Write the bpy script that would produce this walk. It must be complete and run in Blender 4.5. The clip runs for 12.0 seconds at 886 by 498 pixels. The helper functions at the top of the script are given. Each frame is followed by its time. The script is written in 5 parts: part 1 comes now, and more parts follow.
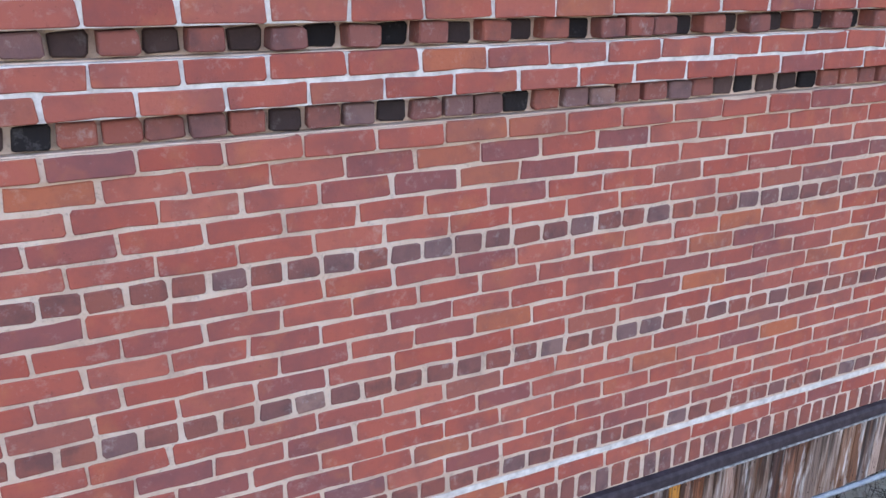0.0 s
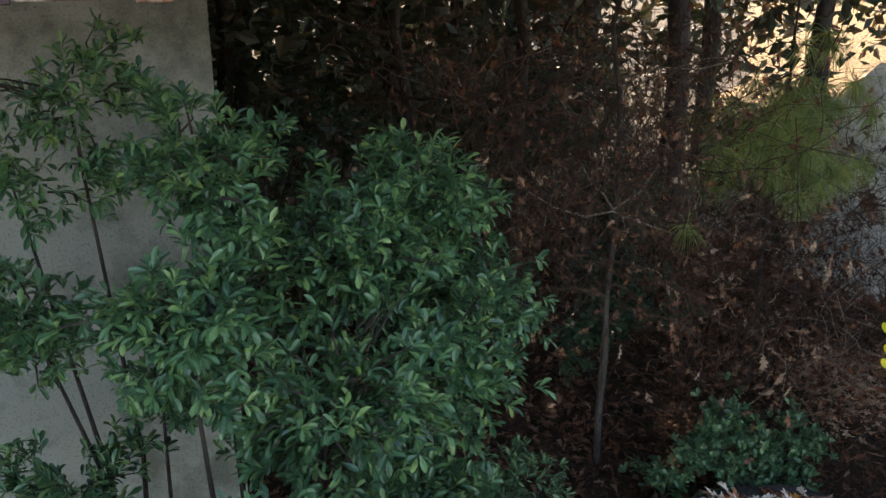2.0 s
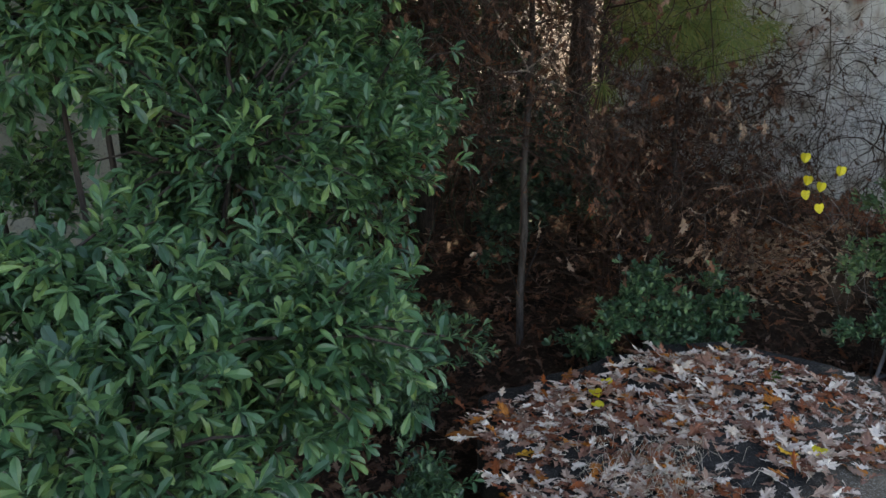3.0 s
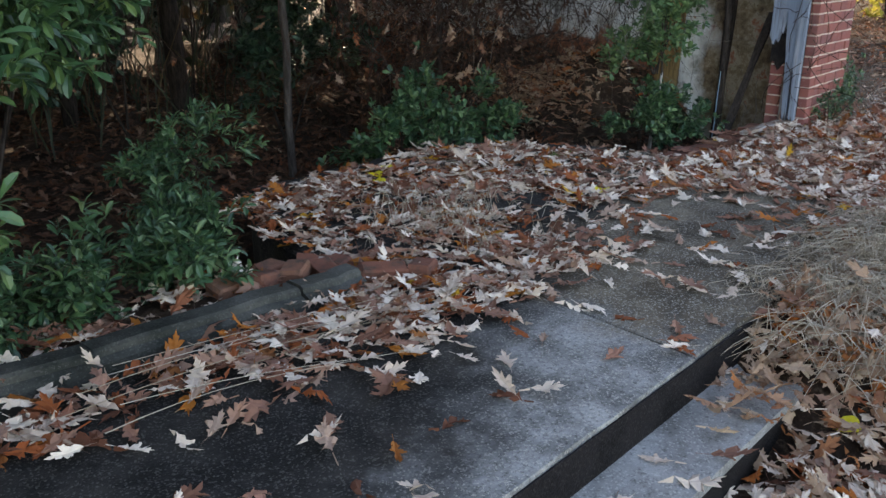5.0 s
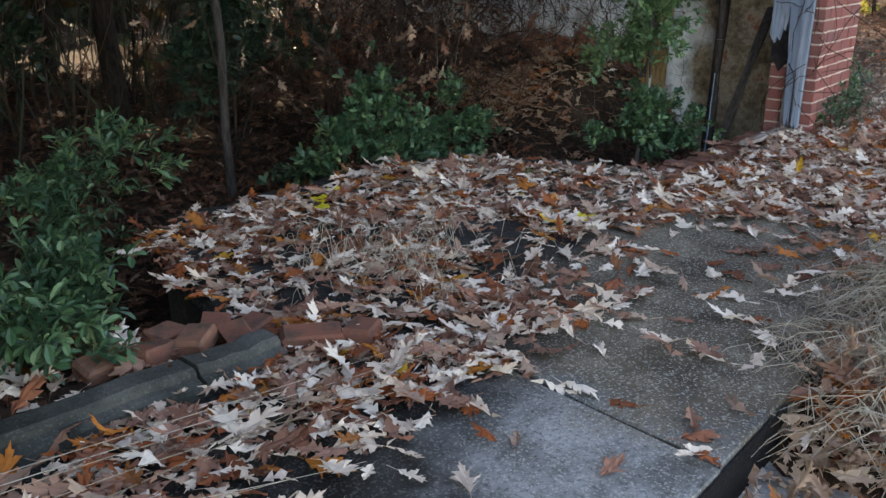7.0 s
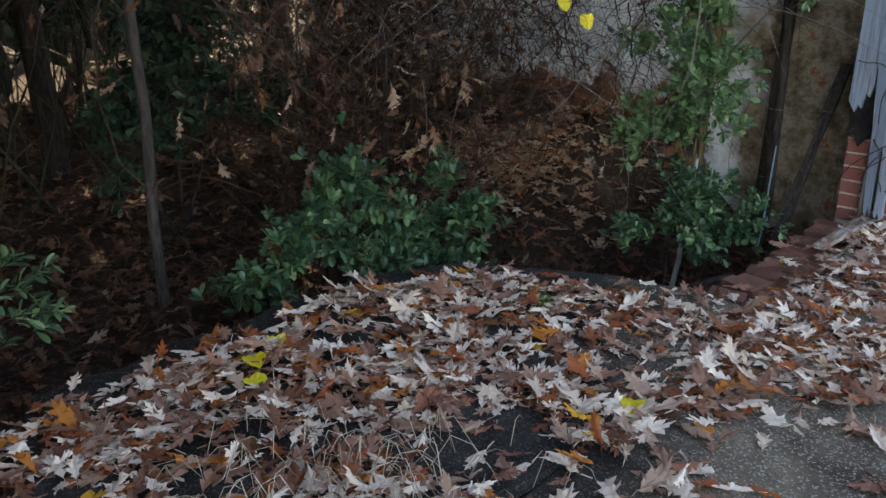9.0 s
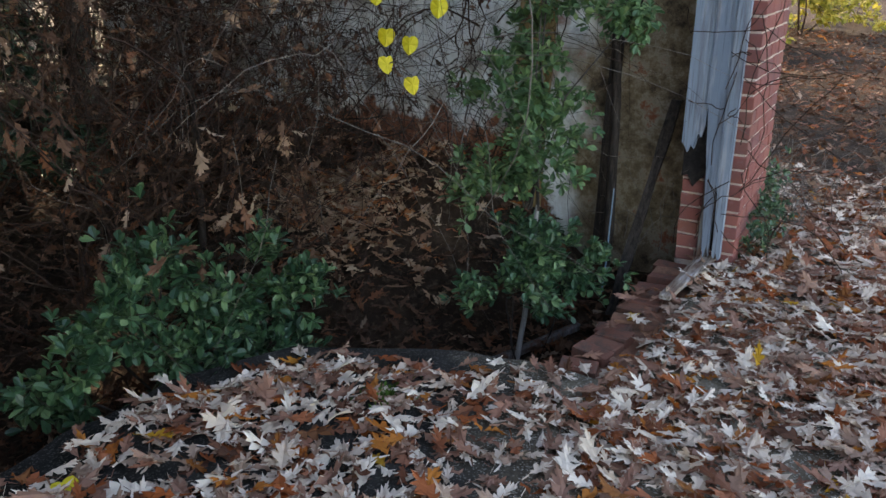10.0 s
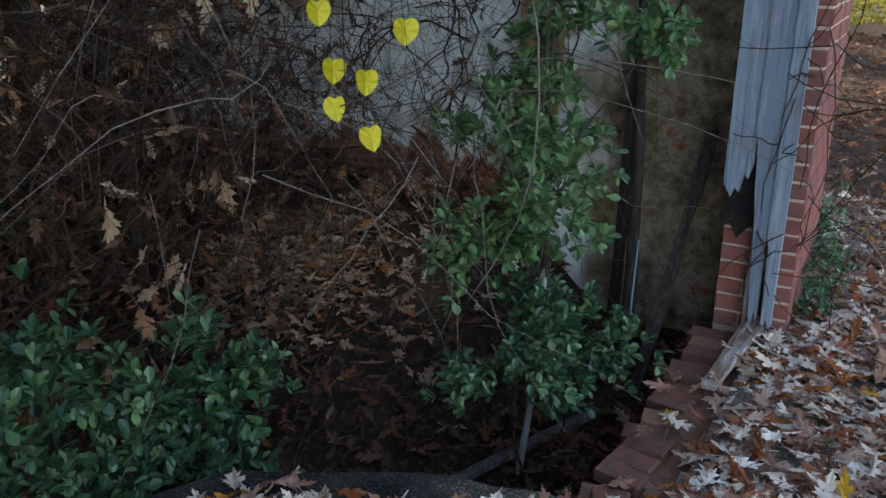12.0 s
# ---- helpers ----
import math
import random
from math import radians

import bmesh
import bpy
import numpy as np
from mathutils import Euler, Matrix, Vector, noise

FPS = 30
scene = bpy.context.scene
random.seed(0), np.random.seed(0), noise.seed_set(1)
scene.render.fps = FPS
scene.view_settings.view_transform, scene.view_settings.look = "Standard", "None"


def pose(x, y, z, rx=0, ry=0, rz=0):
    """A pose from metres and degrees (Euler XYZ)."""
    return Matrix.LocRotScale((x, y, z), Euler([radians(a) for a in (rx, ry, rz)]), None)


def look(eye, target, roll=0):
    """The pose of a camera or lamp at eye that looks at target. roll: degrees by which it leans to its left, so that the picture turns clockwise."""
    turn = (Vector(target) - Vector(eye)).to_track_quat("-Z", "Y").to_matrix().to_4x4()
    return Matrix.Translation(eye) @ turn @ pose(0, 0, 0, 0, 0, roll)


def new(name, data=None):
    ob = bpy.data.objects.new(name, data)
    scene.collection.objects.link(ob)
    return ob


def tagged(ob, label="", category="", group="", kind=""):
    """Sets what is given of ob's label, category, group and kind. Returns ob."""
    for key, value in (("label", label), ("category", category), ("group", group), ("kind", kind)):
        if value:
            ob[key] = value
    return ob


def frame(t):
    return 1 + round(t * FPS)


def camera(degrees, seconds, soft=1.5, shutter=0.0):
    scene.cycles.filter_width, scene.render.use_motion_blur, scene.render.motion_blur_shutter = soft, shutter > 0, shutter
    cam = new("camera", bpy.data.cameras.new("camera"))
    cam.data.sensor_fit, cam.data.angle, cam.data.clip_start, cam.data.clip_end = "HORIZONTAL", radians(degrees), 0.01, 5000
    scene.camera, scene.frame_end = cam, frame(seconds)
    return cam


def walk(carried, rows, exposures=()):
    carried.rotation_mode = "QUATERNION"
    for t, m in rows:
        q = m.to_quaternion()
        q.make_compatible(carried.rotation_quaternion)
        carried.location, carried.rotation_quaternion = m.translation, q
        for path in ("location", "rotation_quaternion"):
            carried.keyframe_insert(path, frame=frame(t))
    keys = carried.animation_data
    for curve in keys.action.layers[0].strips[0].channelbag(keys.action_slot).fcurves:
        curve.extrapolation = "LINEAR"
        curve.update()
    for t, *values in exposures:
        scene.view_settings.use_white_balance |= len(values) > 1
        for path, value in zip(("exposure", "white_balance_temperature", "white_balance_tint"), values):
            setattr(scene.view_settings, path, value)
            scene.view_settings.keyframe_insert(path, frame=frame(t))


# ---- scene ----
cam = camera(55.2, 12.0)
METRES, EYE, TILT, LEAN, TURN = 8.0, 5.73, 0.0, 0.0, -27.1
ROWS = [
    (0.0, 0.0, 0.0, 0.0, 0.15, -18.86, -0.45),
    (0.5, -0.0009, -0.0006, -0.0587, 0.4, -19.03, -0.45),
    (1.0, -0.0022, -0.0002, -0.1335, 0.76, -19.14, -0.38),
    (1.5, -0.0055, 0.003, -0.2076, 0.98, -19.27, -0.31),
    (2.0, -0.0071, 0.0062, -0.2789, 1.26, -19.31, -0.25),
    (2.5, -0.009, 0.0078, -0.3433, 0.23, -19.38, -0.25),
    (3.0, -0.0088, 0.0052, -0.4009, -5.09, -19.33, -0.23),
    (3.5, -0.0144, 0.0038, -0.4582, -8.21, -19.4, -0.2),
    (5.5, 0.0023, 0.0044, -0.572, -22.58, -19.65, -0.25),
    (6.0, 0.013, 0.0172, -0.5734, -22.44, -19.65, -0.23),
    (6.5, 0.0275, 0.0464, -0.5736, -22.14, -19.64, -0.22),
    (7.0, 0.0396, 0.0838, -0.5712, -22.47, -19.68, -0.16),
    (9.0, 0.1063, 0.2306, -0.5461, -22.36, -19.82, -0.59),
    (9.5, 0.122, 0.2569, -0.5339, -28.04, -19.76, -0.63),
    (10.0, 0.1382, 0.279, -0.5248, -33.47, -19.68, -0.72),
    (10.5, 0.1547, 0.2997, -0.5239, -33.41, -19.7, -0.84),
    (11.0, 0.1738, 0.3242, -0.5245, -33.3, -19.69, -0.3),
    (11.5, 0.1924, 0.349, -0.5253, -33.32, -19.69, -0.22),
    (12.0, 0.2049, 0.3645, -0.5261, -33.55, -19.67, -0.22),
]
walk(cam, [(t, pose(0, 0, EYE, TILT, LEAN, TURN) @ pose(METRES * x, METRES * y, METRES * z, 90 + pitch, roll, yaw)) for t, x, y, z, yaw, pitch, roll in ROWS],
     exposures=[(0.0, 2.4, 7150, 22), (1.0, 2.33, 7400, 22), (1.6, 2.12, 7400, 18), (2.4, 2.75, 7500, 13), (3.3, 2.2, 7700, 17), (4.8, 2.38, 7700, 16), (9.0, 2.48, 7900, 16), (12.0, 2.28, 7100, 11)])

# ---- world and sun ----
SUN_WAY = Vector((0.48, 0.80, 0.42)).normalized()
world = bpy.data.worlds.new("world")
scene.world = world
world.use_nodes = True
wn = world.node_tree.nodes
sky = wn.new("ShaderNodeTexSky")
sky.sky_type, sky.sun_disc = "NISHITA", False
sky.sun_elevation = math.asin(SUN_WAY.z)
sky.sun_rotation = math.atan2(SUN_WAY.x, SUN_WAY.y)
wn["Background"].inputs["Strength"].default_value = 0.15
world.node_tree.links.new(sky.outputs[0], wn["Background"].inputs["Color"])
sun = new("sun", bpy.data.lights.new("sun", "SUN"))
sun.data.energy, sun.data.angle, sun.data.color = 2.6, radians(0.6), (1.0, 0.86, 0.66)
sun.matrix_world = look((0, 0, 30), Vector((0, 0, 30)) - SUN_WAY)


# ---- materials ----
def material(name, rough=0.8, metal=0.0):
    m = bpy.data.materials.new(name)
    m.use_nodes = True
    b = m.node_tree.nodes["Principled BSDF"]
    b.inputs["Roughness"].default_value, b.inputs["Metallic"].default_value = rough, metal
    b.inputs["Specular IOR Level"].default_value = 0.12 if rough > 0.7 else 0.4
    return m, m.node_tree, b


def node(nt, kind, **values):
    n = nt.nodes.new(kind)
    for key, value in values.items():
        n.inputs[key.replace("_", " ")].default_value = value
    return n


def coords(nt, scale=(1, 1, 1), world_space=True):
    source = nt.nodes.new("ShaderNodeNewGeometry") if world_space else nt.nodes.new("ShaderNodeTexCoord")
    mapping = nt.nodes.new("ShaderNodeMapping")
    mapping.inputs["Scale"].default_value = scale
    nt.links.new(source.outputs["Position" if world_space else "Object"], mapping.inputs[0])
    return mapping.outputs[0]


def noise_tex(nt, vec, scale, detail=4, rough=0.6):
    n = node(nt, "ShaderNodeTexNoise", Scale=scale, Detail=detail, Roughness=rough)
    nt.links.new(vec, n.inputs["Vector"])
    return n.outputs["Fac"]


def ramp(nt, fac, stops, mode="LINEAR"):
    r = nt.nodes.new("ShaderNodeValToRGB")
    r.color_ramp.interpolation = mode
    el = r.color_ramp.elements
    while len(el) < len(stops):
        el.new(0.5)
    for e, (p, c) in zip(el, stops):
        e.position, e.color = p, (*c, 1)
    nt.links.new(fac, r.inputs[0])
    return r.outputs[0]


def mix(nt, a, b, fac, mode="MIX"):
    n = nt.nodes.new("ShaderNodeMix")
    n.data_type, n.blend_type = "RGBA", mode
    for value, i in ((fac, 0), (a, 6), (b, 7)):
        if isinstance(value, (int, float)):
            n.inputs[i].default_value = value
        elif isinstance(value, tuple):
            n.inputs[i].default_value = (*value, 1)
        else:
            nt.links.new(value, n.inputs[i])
    return n.outputs[2]


def maths(nt, op, a, b=0.0):
    n = nt.nodes.new("ShaderNodeMath")
    n.operation = op
    for i, v in enumerate((a, b)):
        if isinstance(v, (int, float)):
            n.inputs[i].default_value = v
        else:
            nt.links.new(v, n.inputs[i])
    return n.outputs[0]


def chance(nt):
    """A number of its own for each object and each island."""
    o, g = nt.nodes.new("ShaderNodeObjectInfo"), nt.nodes.new("ShaderNodeNewGeometry")
    return maths(nt, "FRACT", maths(nt, "ADD", o.outputs["Random"], g.outputs["Random Per Island"]))


def bump(nt, b, height, strength=0.5, distance=0.004):
    n = node(nt, "ShaderNodeBump", Strength=strength, Distance=distance)
    nt.links.new(height, n.inputs["Height"])
    nt.links.new(n.outputs[0], b.inputs["Normal"])


def paint(nt, b, colour):
    nt.links.new(colour, b.inputs["Base Color"])


def brick_material(name="brick", dull=0.0):
    m, nt, b = material(name, 0.9)
    v = coords(nt)
    own = chance(nt)
    base = ramp(nt, own, [(0.0, (0.41, 0.110, 0.082)), (0.35, (0.37, 0.090, 0.068)), (0.55, (0.43, 0.125, 0.092)), (0.75, (0.33, 0.093, 0.078)),
                          (0.90, (0.27, 0.092, 0.088)), (0.96, (0.45, 0.135, 0.075)), (1.0, (0.22, 0.095, 0.098))])
    grain = noise_tex(nt, v, 90, 5, 0.7)
    blotch = noise_tex(nt, v, 9, 4, 0.6)
    c = mix(nt, base, (0.15, 0.072, 0.078), maths(nt, "MULTIPLY", ramp(nt, blotch, [(0.42, (0, 0, 0)), (0.7, (1, 1, 1))]), 0.5))
    c = mix(nt, c, (0.46, 0.15, 0.08), maths(nt, "MULTIPLY", ramp(nt, noise_tex(nt, v, 6.5, 4, 0.6), [(0.55, (0, 0, 0)), (0.75, (1, 1, 1))]), 0.6))
    c = mix(nt, c, (0.55, 0.42, 0.38), maths(nt, "MULTIPLY", ramp(nt, noise_tex(nt, v, 22, 6, 0.75), [(0.56, (0, 0, 0)), (0.72, (1, 1, 1))]), 0.3))
    c = mix(nt, c, (0.05, 0.035, 0.035), maths(nt, "MULTIPLY", ramp(nt, grain, [(0.62, (0, 0, 0)), (0.75, (1, 1, 1))]), 0.5))
    c = mix(nt, c, (0.15, 0.082, 0.075), dull)
    paint(nt, b, c)
    bump(nt, b, mix(nt, grain, blotch, 0.4), 0.7, 0.005)
    return m


def header_brick_material():
    """Burnt brick ends: dull plum, slate and red, chalky in places."""
    m, nt, b = material("burnt_brick", 0.9)
    v = coords(nt)
    c = ramp(nt, chance(nt), [(0.0, (0.30, 0.095, 0.075)), (0.3, (0.24, 0.092, 0.08)), (0.5, (0.33, 0.105, 0.078)), (0.74, (0.22, 0.095, 0.088)), (0.92, (0.21, 0.12, 0.118)), (1.0, (0.36, 0.20, 0.17))])
    c = mix(nt, c, (0.09, 0.06, 0.066), maths(nt, "MULTIPLY", ramp(nt, noise_tex(nt, v, 11, 5, 0.65), [(0.46, (0, 0, 0)), (0.68, (1, 1, 1))]), 0.55))
    c = mix(nt, c, (0.52, 0.44, 0.43), maths(nt, "MULTIPLY", ramp(nt, noise_tex(nt, v, 19, 6, 0.75), [(0.56, (0, 0, 0)), (0.7, (1, 1, 1))]), 0.4))
    paint(nt, b, c)
    bump(nt, b, noise_tex(nt, v, 80, 5, 0.7), 0.8, 0.006)
    return m


def dull_brick_material():
    m, nt, b = material("dirty_brick", 0.95)
    v = coords(nt)
    c = ramp(nt, chance(nt), [(0.0, (0.22, 0.085, 0.055)), (0.5, (0.17, 0.07, 0.05)), (1.0, (0.26, 0.12, 0.075))])
    c = mix(nt, c, (0.07, 0.055, 0.045), ramp(nt, noise_tex(nt, v, 14, 6, 0.7), [(0.45, (0, 0, 0)), (0.7, (1, 1, 1))]))
    paint(nt, b, c)
    bump(nt, b, noise_tex(nt, v, 60, 5, 0.7), 0.8, 0.006)
    return m


# dark brick whose near-black tones put the recess shade into the colour
def dark_recess_brick_material():
    m, nt, b = material("dark_recess_brick", 0.9)
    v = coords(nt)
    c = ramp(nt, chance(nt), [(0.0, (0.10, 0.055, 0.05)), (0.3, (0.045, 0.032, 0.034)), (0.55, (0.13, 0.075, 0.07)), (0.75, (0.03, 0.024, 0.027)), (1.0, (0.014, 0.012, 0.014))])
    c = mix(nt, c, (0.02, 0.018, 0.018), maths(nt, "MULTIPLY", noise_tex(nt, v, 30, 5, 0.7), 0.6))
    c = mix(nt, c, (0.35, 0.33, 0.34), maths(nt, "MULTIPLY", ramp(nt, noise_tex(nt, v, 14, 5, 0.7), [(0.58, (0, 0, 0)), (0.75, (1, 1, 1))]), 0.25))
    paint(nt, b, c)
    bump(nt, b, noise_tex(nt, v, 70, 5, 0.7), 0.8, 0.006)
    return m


def mortar_material():
    m, nt, b = material("mortar", 0.95)
    v = coords(nt)
    c = ramp(nt, noise_tex(nt, v, 5, 5, 0.65), [(0.3, (0.46, 0.33, 0.275)), (0.5, (0.62, 0.455, 0.37)), (0.7, (0.69, 0.56, 0.49))])
    c = mix(nt, c, (0.2, 0.16, 0.15), maths(nt, "MULTIPLY", ramp(nt, noise_tex(nt, v, 60, 4, 0.7), [(0.55, (0, 0, 0)), (0.75, (1, 1, 1))]), 0.6))
    paint(nt, b, c)
    bump(nt, b, noise_tex(nt, v, 120, 4, 0.7), 0.8, 0.006)
    return m


def board_material(name, stops, rough=0.75, grey=0.5, dark=0.75, brown=0.7, level=False, runs=0.0):
    """Weathered timber with upright grain and a colour of its own for each board."""
    m, nt, b = material(name, rough)
    v = coords(nt, (2.2, 60, 60) if level else (60, 60, 2.2))
    own = chance(nt)
    base = ramp(nt, own, stops)
    fibre = noise_tex(nt, v, 1.6, 6, 0.7)
    c = mix(nt, base, (0.035, 0.022, 0.018), maths(nt, "MULTIPLY", ramp(nt, fibre, [(0.5, (0, 0, 0)), (0.62, (1, 1, 1))]), dark))
    patch = noise_tex(nt, coords(nt, (2.6, 14, 14) if level else (24, 24, 3.0)), 1.0, 4, 0.65)
    c = mix(nt, c, (0.66, 0.60, 0.58), maths(nt, "MULTIPLY", ramp(nt, patch, [(0.53, (0, 0, 0)), (0.66, (1, 1, 1))]), grey))
    patch2 = noise_tex(nt, coords(nt, (2.2, 17, 17) if level else (17, 17, 2.5)), 1.3, 3, 0.6)
    c = mix(nt, c, (0.105, 0.04, 0.02), maths(nt, "MULTIPLY", ramp(nt, patch2, [(0.5, (0, 0, 0)), (0.64, (1, 1, 1))]), brown))
    if runs:
        # dark run-off stains that start under the flashing, each of its own length
        sep = nt.nodes.new("ShaderNodeSeparateXYZ")
        nt.links.new(coords(nt), sep.inputs[0])
        reach = maths(nt, "MULTIPLY", maths(nt, "SUBTRACT", noise_tex(nt, coords(nt, (26, 0.4, 0.9)), 1.0, 3, 0.6), 0.42), 1.5)
        stain = maths(nt, "SUBTRACT", maths(nt, "ADD", sep.outputs["Z"], reach), 3.764)
        c = mix(nt, c, (0.028, 0.017, 0.016), maths(nt, "MULTIPLY", ramp(nt, stain, [(0.0, (0, 0, 0)), (0.16, (1, 1, 1))]), runs))
        rust = ramp(nt, noise_tex(nt, coords(nt, (11, 0.4, 2.0)), 1.0, 4, 0.6), [(0.62, (0, 0, 0)), (0.7, (1, 1, 1))])
        c = mix(nt, c, (0.32, 0.105, 0.022), maths(nt, "MULTIPLY", rust, 0.7))
    paint(nt, b, c)
    bump(nt, b, fibre, 0.8, 0.004)
    return m


def concrete_material(name, light, dark, stain, flecks=0.2):
    m, nt, b = material(name, 0.85)
    v = coords(nt)
    big = noise_tex(nt, v, 1.1, 5, 0.6)
    mid = noise_tex(nt, v, 4.5, 6, 0.65)
    grit = node(nt, "ShaderNodeTexVoronoi", Scale=190.0)
    nt.links.new(v, grit.inputs["Vector"])
    c = mix(nt, light, dark, ramp(nt, mix(nt, big, mid, 0.45), [(0.5 - stain, (0, 0, 0)), (0.62 - stain * 0.5, (1, 1, 1))]))
    c = mix(nt, c, (0.5, 0.47, 0.43), maths(nt, "MULTIPLY", ramp(nt, grit.outputs["Color"], [(0.72, (0, 0, 0)), (0.8, (1, 1, 1))]), flecks))
    c = mix(nt, c, (0.03, 0.027, 0.025), maths(nt, "MULTIPLY", ramp(nt, noise_tex(nt, v, 70, 4, 0.7), [(0.52, (0, 0, 0)), (0.7, (1, 1, 1))]), 0.65))
    paint(nt, b, c)
    nt.links.new(ramp(nt, big, [(0.35, (0.85, 0.85, 0.85)), (0.65, (0.55, 0.55, 0.55))]), b.inputs["Roughness"])
    bump(nt, b, mix(nt, grit.outputs["Distance"], mid, 0.5), 0.6, 0.004)
    return m


def slab_material():
    """Worn concrete, with a damp dark stain along the kerb and pale worn patches by the step."""
    m, nt, b = material("slab_concrete", 0.8)
    v = coords(nt)
    big = noise_tex(nt, v, 1.3, 5, 0.6)
    mid = noise_tex(nt, v, 4.0, 6, 0.65)
    sep = nt.nodes.new("ShaderNodeSeparateXYZ")
    nt.links.new(v, sep.inputs[0])
    # the damp stain's outline wanders along the slab
    across = maths(nt, "ADD", sep.outputs["Y"], maths(nt, "MULTIPLY", maths(nt, "SUBTRACT", big, 0.5), 1.1))
    damp = ramp(nt, maths(nt, "SUBTRACT", across, maths(nt, "MULTIPLY", sep.outputs["X"], 0.42)), [(0.58, (0, 0, 0)), (0.86, (1, 1, 1))])
    pale = mix(nt, (0.15, 0.142, 0.134), (0.37, 0.355, 0.34), ramp(nt, mid, [(0.42, (0, 0, 0)), (0.62, (1, 1, 1))]))
    brown = mix(nt, (0.058, 0.044, 0.031), (0.20, 0.158, 0.112), ramp(nt, mix(nt, mid, big, 0.35), [(0.4, (0, 0, 0)), (0.62, (1, 1, 1))]))
    wet = mix(nt, (0.013, 0.012, 0.011), (0.048, 0.042, 0.037), ramp(nt, mid, [(0.45, (0, 0, 0)), (0.7, (1, 1, 1))]))
    c = mix(nt, pale, brown, ramp(nt, maths(nt, "ADD", maths(nt, "MULTIPLY", sep.outputs["X"], 0.25), maths(nt, "MULTIPLY", mid, 0.3)), [(0.72, (0, 0, 0)), (0.78, (1, 1, 1))]))
    c = mix(nt, c, wet, damp)
    grit = node(nt, "ShaderNodeTexVoronoi", Scale=190.0)
    nt.links.new(v, grit.inputs["Vector"])
    c = mix(nt, c, (0.5, 0.46, 0.4), maths(nt, "MULTIPLY", ramp(nt, grit.outputs["Color"], [(0.70, (0, 0, 0)), (0.8, (1, 1, 1))]), maths(nt, "SUBTRACT", 0.55, maths(nt, "MULTIPLY", damp, 0.43))))
    c = mix(nt, c, (0.03, 0.027, 0.025), maths(nt, "MULTIPLY", ramp(nt, noise_tex(nt, v, 65, 5, 0.75), [(0.5, (0, 0, 0)), (0.66, (1, 1, 1))]), 0.7))
    paint(nt, b, c)
    nt.links.new(mix(nt, (0.88, 0.88, 0.88), (0.74, 0.74, 0.74), damp), b.inputs["Roughness"])
    bump(nt, b, mix(nt, grit.outputs["Distance"], mid, 0.5), 0.6, 0.004)
    return m


def soil_material():
    m, nt, b = material("soil", 0.95)
    v = coords(nt)
    c = ramp(nt, noise_tex(nt, v, 2.5, 6, 0.7), [(0.35, (0.018, 0.012, 0.009)), (0.55, (0.045, 0.027, 0.018)), (0.7, (0.09, 0.056, 0.036))])
    c = mix(nt, c, (0.16, 0.11, 0.075), maths(nt, "MULTIPLY", ramp(nt, noise_tex(nt, v, 28, 5, 0.75), [(0.52, (0, 0, 0)), (0.66, (1, 1, 1))]), 0.6))
    paint(nt, b, c)
    bump(nt, b, noise_tex(nt, v, 22, 6, 0.75), 1.0, 0.03)
    return m


def plaster_material():
    m, nt, b = material("old_plaster", 0.92)
    v = coords(nt)
    streak = noise_tex(nt, coords(nt, (2.5, 2.0, 1.3)), 1.5, 6, 0.65)
    c = ramp(nt, streak, [(0.29, (0.20, 0.15, 0.11)), (0.38, (0.52, 0.46, 0.41)), (0.48, (0.86, 0.85, 0.84)), (0.72, (0.36, 0.27, 0.18))])
    c = mix(nt, c, (0.07, 0.062, 0.058), maths(nt, "MULTIPLY", ramp(nt, noise_tex(nt, v, 3.2, 6, 0.7), [(0.55, (0, 0, 0)), (0.68, (1, 1, 1))]), 0.85))
    c = mix(nt, c, (0.30, 0.11, 0.06), maths(nt, "MULTIPLY", ramp(nt, noise_tex(nt, v, 1.9, 5, 0.6), [(0.6, (0, 0, 0)), (0.66, (1, 1, 1))]), 0.8))
    # brown seepage near the pier
    sep = nt.nodes.new("ShaderNodeSeparateXYZ")
    nt.links.new(v, sep.inputs[0])
    seep = maths(nt, "SUBTRACT", maths(nt, "ADD", sep.outputs["Y"], maths(nt, "MULTIPLY", noise_tex(nt, v, 2.2, 5, 0.6), 1.2)), 3.0)
    brown = ramp(nt, noise_tex(nt, v, 5, 6, 0.75), [(0.35, (0.07, 0.05, 0.035)), (0.48, (0.24, 0.17, 0.105)), (0.57, (0.38, 0.31, 0.23)), (0.64, (0.30, 0.11, 0.06))])
    c = mix(nt, brown, c, ramp(nt, seep, [(0.75, (0, 0, 0)), (1.0, (1, 1, 1))]))
    inward = maths(nt, "MULTIPLY", maths(nt, "MAXIMUM", maths(nt, "SUBTRACT", 3.7, sep.outputs["Y"]), 0.0), 1.6)
    foot = maths(nt, "ADD", maths(nt, "ADD", sep.outputs["Z"], inward), maths(nt, "MULTIPLY", noise_tex(nt, v, 2.6, 5, 0.7), 0.9))
    bare = ramp(nt, noise_tex(nt, v, 14, 5, 0.7), [(0.35, (0.10, 0.055, 0.04)), (0.55, (0.30, 0.115, 0.065)), (0.7, (0.38, 0.22, 0.15))])
    c = mix(nt, bare, c, ramp(nt, foot, [(0.86, (0, 0, 0)), (0.92, (1, 1, 1))]))
    paint(nt, b, c)
    bump(nt, b, noise_tex(nt, v, 12, 6, 0.7), 0.7, 0.02)
    return m


